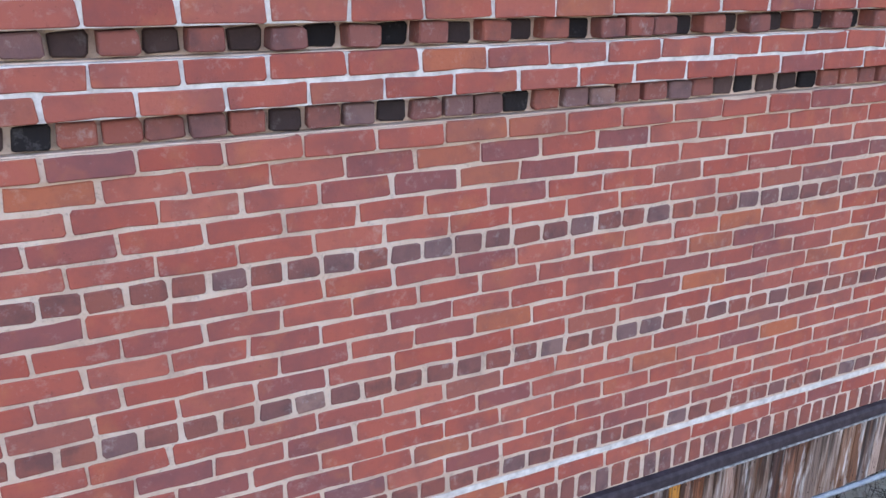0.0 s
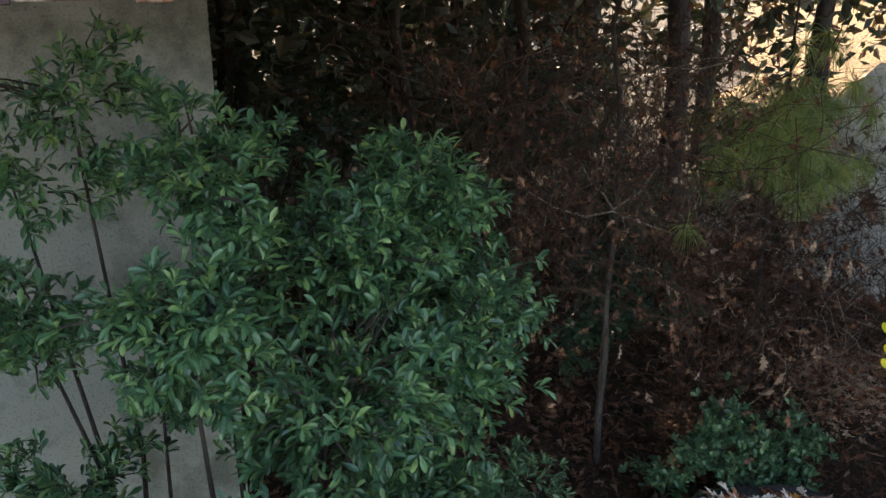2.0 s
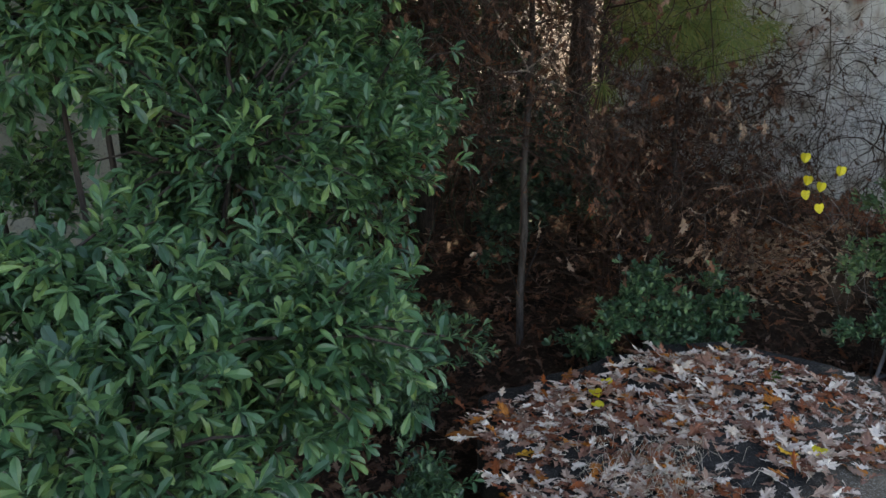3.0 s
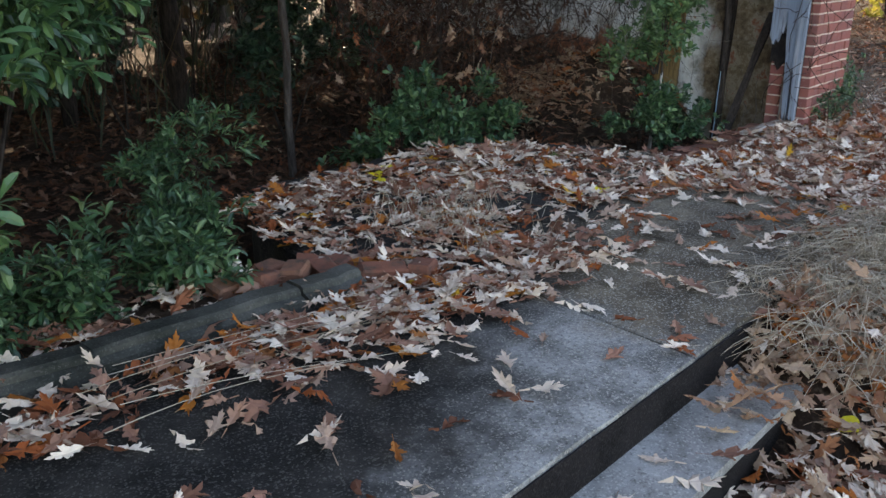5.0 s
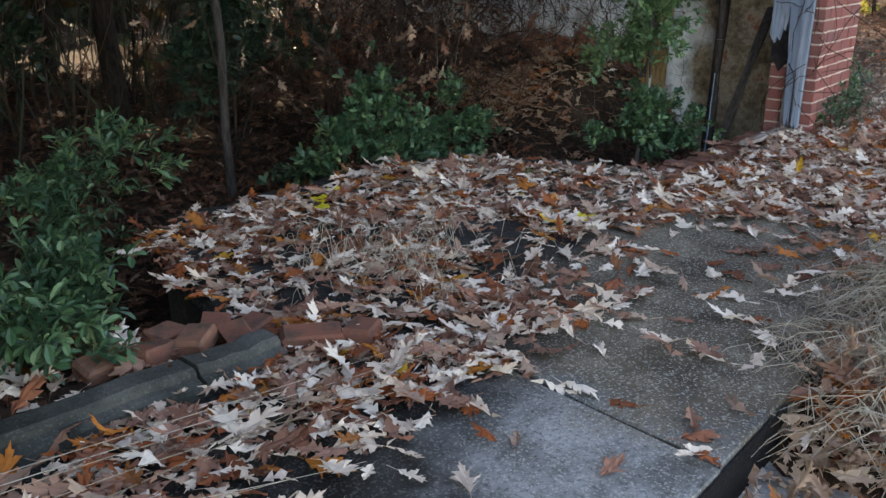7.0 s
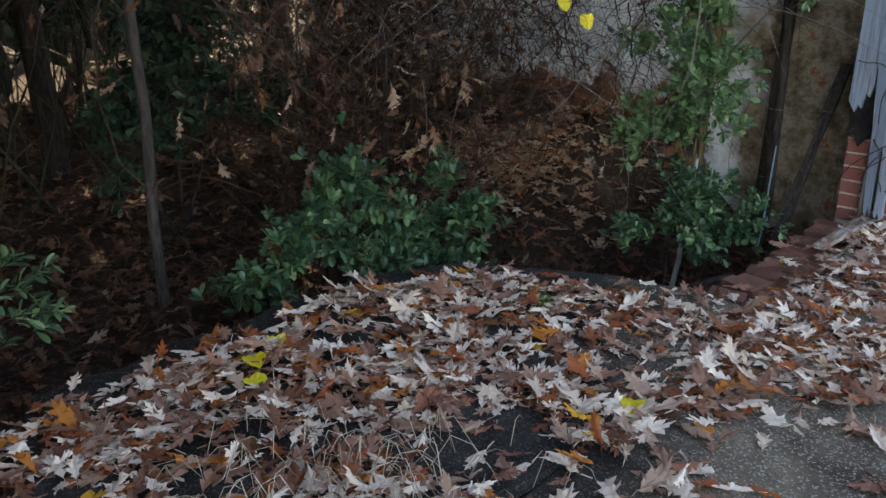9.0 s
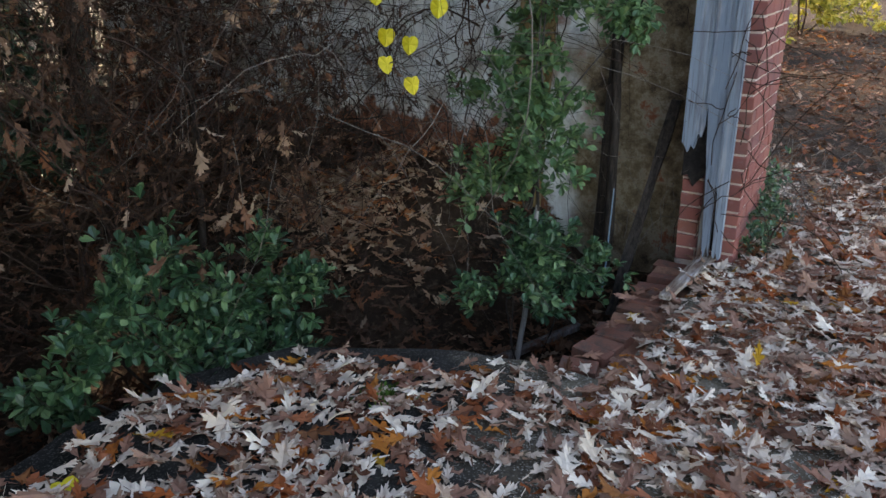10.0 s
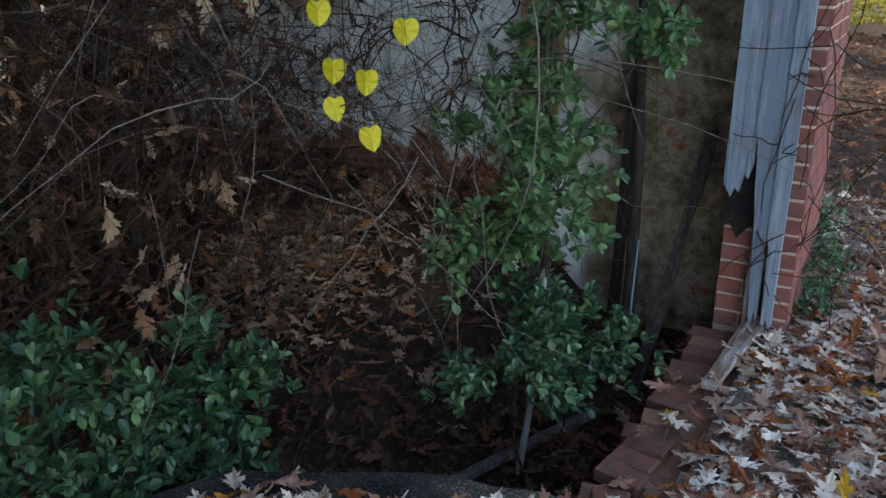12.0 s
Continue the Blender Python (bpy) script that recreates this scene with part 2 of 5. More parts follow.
def leaf_material(name, stops, rough=0.6, through_light=0.25, dapple=0.35):
    m, nt, b = material(name, rough)
    v = coords(nt)
    c = ramp(nt, chance(nt), stops)
    c = mix(nt, c, (0.05, 0.035, 0.025), maths(nt, "MULTIPLY", ramp(nt, noise_tex(nt, v, 60, 4, 0.7), [(0.5, (0, 0, 0)), (0.75, (1, 1, 1))]), dapple))
    paint(nt, b, c)
    glow = nt.nodes.new("ShaderNodeBsdfTranslucent")
    nt.links.new(c, glow.inputs[0])
    blend = nt.nodes.new("ShaderNodeMixShader")
    blend.inputs[0].default_value = through_light
    nt.links.new(b.outputs[0], blend.inputs[1])
    nt.links.new(glow.outputs[0], blend.inputs[2])
    nt.links.new(blend.outputs[0], nt.nodes["Material Output"].inputs[0])
    return m


def bark_material(name, a, c2):
    m, nt, b = material(name, 0.92)
    f = noise_tex(nt, coords(nt, (30, 30, 6)), 1.5, 6, 0.7)
    paint(nt, b, mix(nt, a, c2, ramp(nt, f, [(0.4, (0, 0, 0)), (0.65, (1, 1, 1))])))
    bump(nt, b, f, 0.9, 0.008)
    return m


def plain_material(name, a, c2, rough=0.6, metal=0.0, scale=14):
    m, nt, b = material(name, rough, metal)
    f = noise_tex(nt, coords(nt), scale, 6, 0.7)
    paint(nt, b, mix(nt, a, c2, ramp(nt, f, [(0.4, (0, 0, 0)), (0.65, (1, 1, 1))])))
    bump(nt, b, f, 0.5, 0.004)
    return m


BRICK, HEADER, RECESSBRICK, MORTAR, DULL = brick_material(), header_brick_material(), dark_recess_brick_material(), mortar_material(), dull_brick_material()
PIERBRICK = brick_material("pier_brick", 0.5)
REPOINT = plain_material("repointed_mortar", (0.72, 0.67, 0.65), (0.46, 0.42, 0.41), 0.95, 0, 24)
FASCIA = board_material("fascia_board", [(0.0, (0.36, 0.22, 0.17)), (0.18, (0.22, 0.075, 0.04)), (0.34, (0.52, 0.39, 0.34)), (0.5, (0.09, 0.045, 0.035)), (0.64, (0.36, 0.26, 0.22)), (0.78, (0.24, 0.105, 0.06)), (0.9, (0.05, 0.036, 0.042)), (0.97, (0.46, 0.38, 0.36)), (1.0, (0.36, 0.12, 0.03))], 0.8, 0.85, 0.75, 0.8, False, 0.7)
AMBER = board_material("amber_board", [(0.0, (0.50, 0.19, 0.03)), (1.0, (0.55, 0.22, 0.04))], 0.6, 0.05)
GREYWOOD = board_material("silvered_timber", [(0.0, (0.30, 0.23, 0.18)), (1.0, (0.35, 0.27, 0.22))], 0.8, 0.8, 0.75, 0.75, True)
POSTWOOD = board_material("painted_post_timber", [(0.0, (0.19, 0.225, 0.285)), (1.0, (0.24, 0.275, 0.335))], 0.75, 0.22, 0.4, 0.2)
ROTWOOD = board_material("rotten_timber", [(0.0, (0.08, 0.068, 0.066)), (1.0, (0.16, 0.145, 0.14))], 0.9, 0.15)
FLASHING = plain_material("dark_flashing", (0.022, 0.014, 0.020), (0.052, 0.036, 0.048), 0.7, 0.0, 20)
PIPE = plain_material("grey_pipe", (0.22, 0.25, 0.30), (0.35, 0.38, 0.42), 0.5, 0.0, 25)
RUST = plain_material("rusty_iron", (0.02, 0.014, 0.013), (0.06, 0.032, 0.024), 0.8, 0.2, 40)
SLAB, STEP = slab_material(), concrete_material("step_concrete", (0.34, 0.325, 0.31), (0.15, 0.14, 0.13), 0.05, 0.5)
# near-black concrete for the risers and the slab's base, under pale treads
RISER = concrete_material("near_black_concrete", (0.020, 0.017, 0.017), (0.008, 0.007, 0.007), 0.0, 0.03)
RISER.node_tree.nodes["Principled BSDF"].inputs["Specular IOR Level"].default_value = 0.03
KERB = concrete_material("mossy_kerb", (0.085, 0.082, 0.072), (0.020, 0.022, 0.018), 0.08, 0.06)
# darker grey-green than the side wall's plaster, mottled by noise
RENDER = concrete_material("mottled_render", (0.24, 0.24, 0.21), (0.11, 0.115, 0.095), 0.02, 0.05)
SOIL, PLASTER = soil_material(), plaster_material()
OAK = leaf_material("fallen_oak_leaf", [(0.0, (0.40, 0.22, 0.15)), (0.16, (0.24, 0.11, 0.075)), (0.30, (0.46, 0.31, 0.23)), (0.44, (0.16, 0.06, 0.035)), (0.58, (0.32, 0.17, 0.125)), (0.72, (0.34, 0.09, 0.03)), (0.86, (0.10, 0.045, 0.03)), (0.95, (0.48, 0.16, 0.03)), (0.985, (0.30, 0.07, 0.02)), (1.0, (0.58, 0.32, 0.03))], 0.75, 0.12)
OAKPALE = leaf_material("pale_oak_leaf", [(0.0, (0.66, 0.52, 0.42)), (0.35, (0.82, 0.68, 0.56)), (0.7, (0.56, 0.42, 0.33)), (1.0, (0.70, 0.53, 0.40))], 0.7, 0.12, 0.25)
# oak leaf darkened so that its colour carries the ruin's shade
OAKDARK = leaf_material("shade_oak_leaf", [(0.0, (0.13, 0.066, 0.042)), (0.4, (0.06, 0.03, 0.019)), (0.7, (0.17, 0.088, 0.055)), (0.9, (0.14, 0.05, 0.022)), (1.0, (0.32, 0.22, 0.16))], 0.75, 0.1)
YELLOW = leaf_material("yellow_vine_leaf", [(0.0, (0.74, 0.56, 0.02)), (1.0, (0.80, 0.66, 0.04))], 0.55, 0.35, 0.15)
GREEN = leaf_material("laurel_leaf", [(0.0, (0.026, 0.066, 0.034)), (0.35, (0.05, 0.118, 0.05)), (0.65, (0.072, 0.15, 0.06)), (0.9, (0.115, 0.20, 0.066)), (1.0, (0.18, 0.26, 0.08))], 0.30, 0.18, 0.2)
GREEN2 = leaf_material("low_shrub_leaf", [(0.0, (0.018, 0.052, 0.027)), (0.5, (0.046, 0.105, 0.046)), (0.85, (0.092, 0.165, 0.07)), (1.0, (0.20, 0.28, 0.13))], 0.33, 0.15, 0.25)
# darker copy of the low shrub green, thicket shade put into the colour
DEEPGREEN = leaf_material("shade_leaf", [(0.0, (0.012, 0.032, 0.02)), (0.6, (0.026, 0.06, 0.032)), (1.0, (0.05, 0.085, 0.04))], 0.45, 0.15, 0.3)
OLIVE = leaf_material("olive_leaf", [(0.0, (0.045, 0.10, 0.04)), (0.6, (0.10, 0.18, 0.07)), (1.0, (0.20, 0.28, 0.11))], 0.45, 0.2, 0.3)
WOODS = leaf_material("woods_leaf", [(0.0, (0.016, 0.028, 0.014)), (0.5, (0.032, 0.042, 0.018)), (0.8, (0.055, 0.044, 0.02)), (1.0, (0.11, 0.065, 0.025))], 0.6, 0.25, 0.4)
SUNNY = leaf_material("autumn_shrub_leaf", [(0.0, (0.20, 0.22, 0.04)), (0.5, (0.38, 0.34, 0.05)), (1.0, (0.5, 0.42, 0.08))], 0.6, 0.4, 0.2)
PINE = leaf_material("pine_needle", [(0.0, (0.12, 0.20, 0.06)), (0.6, (0.25, 0.31, 0.09)), (1.0, (0.42, 0.37, 0.12))], 0.5, 0.35, 0.2)
STRAW = leaf_material("dry_grass", [(0.0, (0.28, 0.21, 0.145)), (0.5, (0.44, 0.35, 0.26)), (1.0, (0.58, 0.50, 0.41))], 0.8, 0.15, 0.2)
BARK = bark_material("dark_bark", (0.022, 0.017, 0.015), (0.065, 0.05, 0.042))
PALEBARK = bark_material("grey_bark", (0.20, 0.17, 0.15), (0.38, 0.34, 0.31))
SAPBARK = bark_material("sapling_bark", (0.032, 0.026, 0.023), (0.085, 0.07, 0.062))
TWIG = bark_material("brown_twig", (0.022, 0.013, 0.010), (0.075, 0.044, 0.033))
PALETWIG = bark_material("pale_twig", (0.12, 0.098, 0.082), (0.25, 0.205, 0.175))
OCHREWOOD = board_material("ochre_timber", [(0.0, (0.30, 0.19, 0.08)), (1.0, (0.34, 0.22, 0.10))], 0.8, 0.1, 0.5, 0.5)
MOSS = leaf_material("moss", [(0.0, (0.05, 0.10, 0.02)), (1.0, (0.10, 0.17, 0.03))], 0.9, 0.1, 0.2)
BLUESTICK = plain_material("blue_grey_stick", (0.14, 0.21, 0.28), (0.22, 0.29, 0.34), 0.6, 0, 30)
OAKTAN = leaf_material("tan_oak_leaf", [(0.0, (0.46, 0.33, 0.23)), (0.3, (0.30, 0.16, 0.10)), (0.6, (0.42, 0.28, 0.19)), (0.85, (0.22, 0.09, 0.05)), (1.0, (0.38, 0.14, 0.05))], 0.75, 0.12, 0.25)
# dark litter with golden spots that paint sun glints
SUNLIT = plain_material("sun_glint_litter", (0.02, 0.012, 0.006), (0.50, 0.27, 0.08), 0.9, 0, 9)
PALEEDGE = plain_material("flaking_paint", (0.42, 0.42, 0.45), (0.10, 0.095, 0.10), 0.85, 0, 35)
# timber blackened so its colour holds the shade of gaps and hollows
RECESSDARK = plain_material("recess_shade_timber", (0.012, 0.010, 0.010), (0.035, 0.028, 0.025), 0.9, 0, 18)


# ---- mesh helpers ----
def mesh(name, verts, faces, mat, parent=None, label="", smooth=False):
    me = bpy.data.meshes.new(name)
    me.from_pydata([tuple(v) for v in verts], [], [tuple(f) for f in faces])
    me.materials.append(mat)
    if smooth:
        me.shade_smooth()
    ob = new(name, me)
    ob.parent = parent
    if label:
        tagged(ob, label)
    return ob


def thing(name, x, y, z, label, category, group=""):
    ob = new(name)
    ob.location = (x, y, z)
    ob.empty_display_size = 0.1
    return tagged(ob, label, category, group)


def block(x0, x1, y0, y1, z0, z1, c=0.004):
    """Verts and faces of a box with chamfered long edges."""
    v, f = [], []
    for x, i in ((x0, 0), (x0 + c, 1), (x1 - c, 1), (x1, 0)):
        k = c if i == 0 else 0
        v += [(x, y0 + k + (0 if i else 0), z0 + c), (x, y0 + c + k, z0 + k), (x, y1 - c - k, z0 + k), (x, y1 - k, z0 + c),
              (x, y1 - k, z1 - c), (x, y1 - c - k, z1 - k), (x, y0 + c + k, z1 - k), (x, y0 + k, z1 - c)]
    for s in range(3):
        a, b = s * 8, s * 8 + 8
        f += [(a + i, a + (i + 1) % 8, b + (i + 1) % 8, b + i) for i in range(8)]
    f += [tuple(range(7, -1, -1)), tuple(range(24, 32))]
    return v, f


def plain_block(x0, x1, y0, y1, z0, z1):
    v = [(x, y, z) for z in (z0, z1) for x, y in ((x0, y0), (x1, y0), (x1, y1), (x0, y1))]
    return v, [(3, 2, 1, 0), (4, 5, 6, 7), (0, 1, 5, 4), (1, 2, 6, 5), (2, 3, 7, 6), (3, 0, 4, 7)]


def prism(poly, z0, z1, c=0.012, wobble=0.0, rng=None):
    """An upright prism over a polygon, with its upper edge chamfered."""
    n = len(poly)
    cx, cy = sum(p[0] for p in poly) / n, sum(p[1] for p in poly) / n
    inner = [(x + c * (cx - x) / math.hypot(cx - x, cy - y), y + c * (cy - y) / math.hypot(cx - x, cy - y)) for x, y in poly]
    v = [(x, y, z0) for x, y in poly] + [(x, y, z1 - c) for x, y in poly] + [(x, y, z1) for x, y in inner]
    f = [tuple(range(2 * n, 3 * n)), tuple(range(n - 1, -1, -1))]
    for a in (0, n):
        f += [(a + i, a + (i + 1) % n, a + n + (i + 1) % n, a + n + i) for i in range(n)]
    return v, f


def ragged(points, step, amount, rng):
    """A polygon's outline cut into short, uneven pieces."""
    out = []
    for (x0, y0), (x1, y1) in zip(points, points[1:] + points[:1]):
        n = max(1, int(math.hypot(x1 - x0, y1 - y0) / step))
        for i in range(n):
            k = i / n
            a = amount if i else 0
            out.append((x0 + (x1 - x0) * k + rng.uniform(-a, a), y0 + (y1 - y0) * k + rng.uniform(-a, a)))
    return out


class Heap:
    """Many pieces joined into one mesh."""

    def __init__(self):
        self.v, self.f = [], []

    def add(self, verts, faces):
        n = len(self.v)
        self.v += verts
        self.f += [tuple(i + n for i in q) for q in faces]

    def spread(self, template, poses):
        tv, tf = template
        arr = np.array(tv)
        for m in poses:
            mm = np.array(m)
            n = len(self.v)
            self.v += (arr @ mm[:3, :3].T + mm[:3, 3]).tolist()
            self.f += [tuple(i + n for i in q) for q in tf]

    def tube(self, points, radii, sides=5):
        n0, pts = len(self.v), [Vector(p) for p in points]
        for i, p in enumerate(pts):
            way = (pts[min(i + 1, len(pts) - 1)] - pts[max(i - 1, 0)]).normalized()
            side = way.cross(Vector((0, 0, 1)) if abs(way.z) < 0.9 else Vector((1, 0, 0))).normalized()
            up = side.cross(way)
            r = radii[i] if isinstance(radii, (list, tuple)) else radii
            for k in range(sides):
                a = 2 * math.pi * k / sides
                self.v.append(tuple(p + r * (math.cos(a) * side + math.sin(a) * up)))
        for i in range(len(pts) - 1):
            for k in range(sides):
                a, b = n0 + i * sides + k, n0 + i * sides + (k + 1) % sides
                self.f.append((a, b, b + sides, a + sides))
        self.f.append(tuple(range(n0 + len(self.v) - n0 - sides, len(self.v))))

    def done(self, name, mat, parent=None, label="", smooth=False):
        return mesh(name, self.v, self.f, mat, parent, label, smooth)


def smoothstep(a, b, x):
    k = min(1.0, max(0.0, (x - a) / (b - a)))
    return k * k * (3 - 2 * k)


def aim(way, roll, size, place):
    """The pose of a leaf whose length points along way."""
    y = Vector(way).normalized()
    x = y.cross(Vector((0, 0, 1)) if abs(y.z) < 0.95 else Vector((1, 0, 0))).normalized()
    z = x.cross(y)
    m = Matrix((x, y, z)).transposed() @ Matrix.Rotation(roll, 3, "Y")
    return Matrix.Translation(place) @ m.to_4x4() @ Matrix.Diagonal((size, size, size, 1))


# ---- ground ----
def ground_height(x, y):
    rough = 0.05 * noise.noise(Vector((x * 0.9, y * 0.9, 3.0))) + 0.02 * noise.noise(Vector((x * 3, y * 3, 7.0)))
    front = -0.315 + 0.305 * smoothstep(2.35, 2.95, x + 0.25 * (y - 0.8)) + 0.03 * smoothstep(3.0, 3.5, x)
    inside = -0.36 + 0.38 * (1 - smoothstep(2.6, 3.3, y)) * (1 - smoothstep(1.75, 2.05, x)) + (0.62 + 0.2 * noise.noise(Vector((x * 1.7, y * 1.7, 5)))) * smoothstep(4.8, 6.3, x) * smoothstep(3.0, 3.9, y) * (1 - smoothstep(5.5, 8, y)) - 0.22 * math.exp(-((x - 5.0) ** 2 + (y - 2.8) ** 2) / 0.12)
    side = 0.0 + 0.02 * max(0.0, min(x - 7.0, 20))
    k = smoothstep(2.38, 2.44, y) * (1 - smoothstep(6.95, 7.0, x))
    z = front * (1 - k) + inside * k
    k2 = smoothstep(6.95, 7.05, x)
    z = z * (1 - k2) + side * k2
    far = smoothstep(9, 14, y)
    z = z * (1 - far) + (-0.3 + 0.0 * y) * far
    flat = smoothstep(1.0, 1.06, y) * (1 - smoothstep(2.38, 2.44, y)) * (1 - smoothstep(7.5, 7.6, x))
    return z + rough * (0.3 if y < 2.4 else 1.0) * (1 - flat) - 0.08 * flat


def build_ground():
    def line(a, b, step, lo, hi):
        mid = list(np.arange(a, b, step))
        out = [a - (1.45 ** i) * 0.6 for i in range(1, 20) if a - (1.45 ** i) * 0.6 > lo]
        up = [b + (1.45 ** i) * 0.6 for i in range(1, 20) if b + (1.45 ** i) * 0.6 < hi]
        return out[::-1] + mid + up
    xs, ys = line(-3, 10, 0.1, -900, 900), line(-2.5, 11, 0.1, -900, 900)
    v = [(x, y, ground_height(x, y)) for y in ys for x in xs]
    n = len(xs)
    f = [(j * n + i, j * n + i + 1, (j + 1) * n + i + 1, (j + 1) * n + i) for j in range(len(ys) - 1) for i in range(n - 1)]
    return tagged(mesh("ground", v, f, SOIL, smooth=True), "dark leaf-strewn earth round the overgrown ruin", "ground", kind="structure")


build_ground()

# ---- porch slab, steps, kerb ----
rng = random.Random(4)
pavement = tagged(new("pavement"), "worn stained concrete porch slab with a crack joint", "slab", kind="structure")
slabs = [[(-3.0, 1.06), (2.318, 1.06), (2.40, 1.72), (2.395, 2.30), (-3.0, 2.30)],
         [(2.330, 1.065), (5.1, 1.065), (5.1, 2.30), (2.407, 2.30), (2.412, 1.72)],
         [(5.112, 1.065), (7.6, 1.06), (7.6, 2.17), (6.3, 2.17), (6.3, 2.28), (5.112, 2.28)]]
for poly in slabs:
    mesh("slab", *prism(ragged(poly, 0.12, 0.004, rng), -0.15, 0.0, 0.006), SLAB, pavement)
inner = ragged([(2.03, 2.302), (4.78, 2.302), (4.80, 2.62), (4.68, 3.04), (4.42, 3.52), (3.95, 3.74), (2.55, 3.77), (2.2, 3.2), (2.08, 2.75)], 0.14, 0.025, rng)
mesh("slab", *prism(inner, -0.42, 0.003, 0.02), SLAB, pavement)
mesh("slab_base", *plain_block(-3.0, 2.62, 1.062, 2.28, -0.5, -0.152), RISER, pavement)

stairs = tagged(new("stairs"), "pale worn concrete porch steps with near-black risers", "steps", kind="structure")
for k, (y0, y1, end) in enumerate(((0.812, 1.055, 2.72), (0.56, 0.806, 1.95))):
    z = -0.15 * (k + 1)
    mesh("tread", *prism(ragged([(-3.0, y0), (end, y0), (end, y1 + 0.05), (-3.0, y1 + 0.05)], 0.3, 0.003, rng), z - 0.035, z, 0.01), STEP, stairs)
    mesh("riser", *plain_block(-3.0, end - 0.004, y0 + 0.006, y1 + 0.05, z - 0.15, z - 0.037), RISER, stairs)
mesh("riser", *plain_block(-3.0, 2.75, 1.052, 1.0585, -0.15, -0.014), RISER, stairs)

kerb = tagged(new("kerb"), "low mossy concrete kerb with a stepped edge", "kerb", kind="structure")
for x0, x1 in ((-1.6, -0.4), (-0.395, 0.98), (0.985, 1.725), (1.735, 2.0)):
    pts = []
    for x in np.linspace(x0, x1, 6).tolist():
        y = 2.376 - 0.09 * (x - 0.9) + rng.uniform(-0.006, 0.006)
        h = rng.uniform(-0.006, 0.006)
        pts.append([(x, y - 0.035, -0.05), (x, y - 0.03, 0.035 + h), (x, y - 0.012, 0.044 + h), (x, y, 0.048 + h), (x, y + 0.004, 0.066 + h), (x, y + 0.016, 0.075 + h), (x, y + 0.085, 0.077 + h), (x, y + 0.10, 0.068 + h), (x, y + 0.12, -0.2)])
    n = len(pts[0])
    v = [p for row in pts for p in row]
    f = [(j * n + i, j * n + i + 1, (j + 1) * n + i + 1, (j + 1) * n + i) for j in range(5) for i in range(n - 1)]
    f += [tuple(range(n - 1, -1, -1)), tuple(range(5 * n, 6 * n))]
    mesh("kerbstone", v, [q[::-1] for q in f], KERB, kerb)

# ---- front wall above the opening ----
WALL_Y, COURSE = 2.17, 0.0705


def piece_mesh(name, w, h, d, mat, seed, c=0.0035):
    """A hand-moulded brick: rounded, uneven arrises on its face, plain behind."""
    r = random.Random(seed)
    k = c * 1.3
    face = []
    for sx, sz in ((-1, -1), (1, -1), (1, 1), (-1, 1)):
        corner = [(sx * w / 2, sz * (h / 2 - k)), (sx * (w / 2 - k), sz * h / 2)]
        face += corner if sx * sz > 0 else corner[::-1]
        if sx * sz > 0 and w > 0.15:
            face += [(sx * 0.16 * i * w + r.uniform(-0.01, 0.01), sz * h / 2) for i in (1, -1)]
    face = [(x + r.uniform(-0.0035, 0.0035), z + r.uniform(-0.003, 0.003)) for x, z in face]
    n = len(face)
    v = [(x * (1 - 1.6 * c / w), r.uniform(-0.0006, 0.0006), z * (1 - 1.6 * c / h)) for x, z in face] + [(x, c * r.uniform(0.7, 1.3), z) for x, z in face] + [(x, d, z) for x, z in face]
    f = [tuple(range(n))] + [(a + (i + 1) % n, a + i, a + n + i, a + n + (i + 1) % n) for a in (0, n) for i in range(n)]
    me = bpy.data.meshes.new(name)
    me.from_pydata(v, [], f)
    me.materials.append(mat)
    return me


front = tagged(new("wall_front"), "weathered red brick wall with pale mortar and toothed courses", "wall", kind="structure")
for z0, z1, back in ((3.824, 4.055 + COURSE * 17.5, 0.0045), (4.055 + COURSE * 17.5, 4.055 + COURSE * 18.5, 0.042), (4.055 + COURSE * 18.5, 4.055 + COURSE * 20.5, 0.009),
                     (4.055 + COURSE * 20.5, 4.055 + COURSE * 21.5, 0.055), (4.055 + COURSE * 21.5, 6.7, 0.009)):
    mesh("mortar_core", *plain_block(-3.0, 7.02, WALL_Y + back, 2.52, z0, z1), MORTAR, front)
mesh("repointed_joint", *plain_block(-3.0, 7.02, WALL_Y + 0.001, WALL_Y + 0.0045, 3.997, 4.019), REPOINT, front)
LONG = [piece_mesh("brick", 0.203, 0.0585, 0.1, BRICK, 10 + i) for i in range(9)]
SHORT = [piece_mesh("brick", 0.095, 0.0585, 0.1, HEADER, 20 + i, 0.005) for i in range(6)]
SHORTRECESS = [piece_mesh("brick", 0.085, 0.060, 0.1, RECESSBRICK, 30 + i, 0.006) for i in range(4)]
EDGE = [piece_mesh("brick", 0.060, 0.098, 0.1, HEADER, 40 + i, 0.005) for i in range(4)]
spare = {"b": Heap(), "s": Heap(), "h": Heap()}
count = [0]


def lay(meshes, x, y, z, parent, heap, pick):
    me = rng.choice(meshes)
    if pick and count[0] < 300:
        count[0] += 1
        ob = new("brick", me)
        ob.parent, ob.location = parent, (x, y, z)
        ob.rotation_euler = (0, radians(rng.uniform(-0.8, 0.8)), radians(rng.uniform(-0.4, 0.4)))
    else:
        a = radians(rng.uniform(-0.8, 0.8))
        heap.spread(([tuple(p.co) for p in me.vertices], [tuple(p.vertices) for p in me.polygons]), [Matrix.Translation((x, y, z)) @ Matrix.Rotation(a, 4, "Y")])


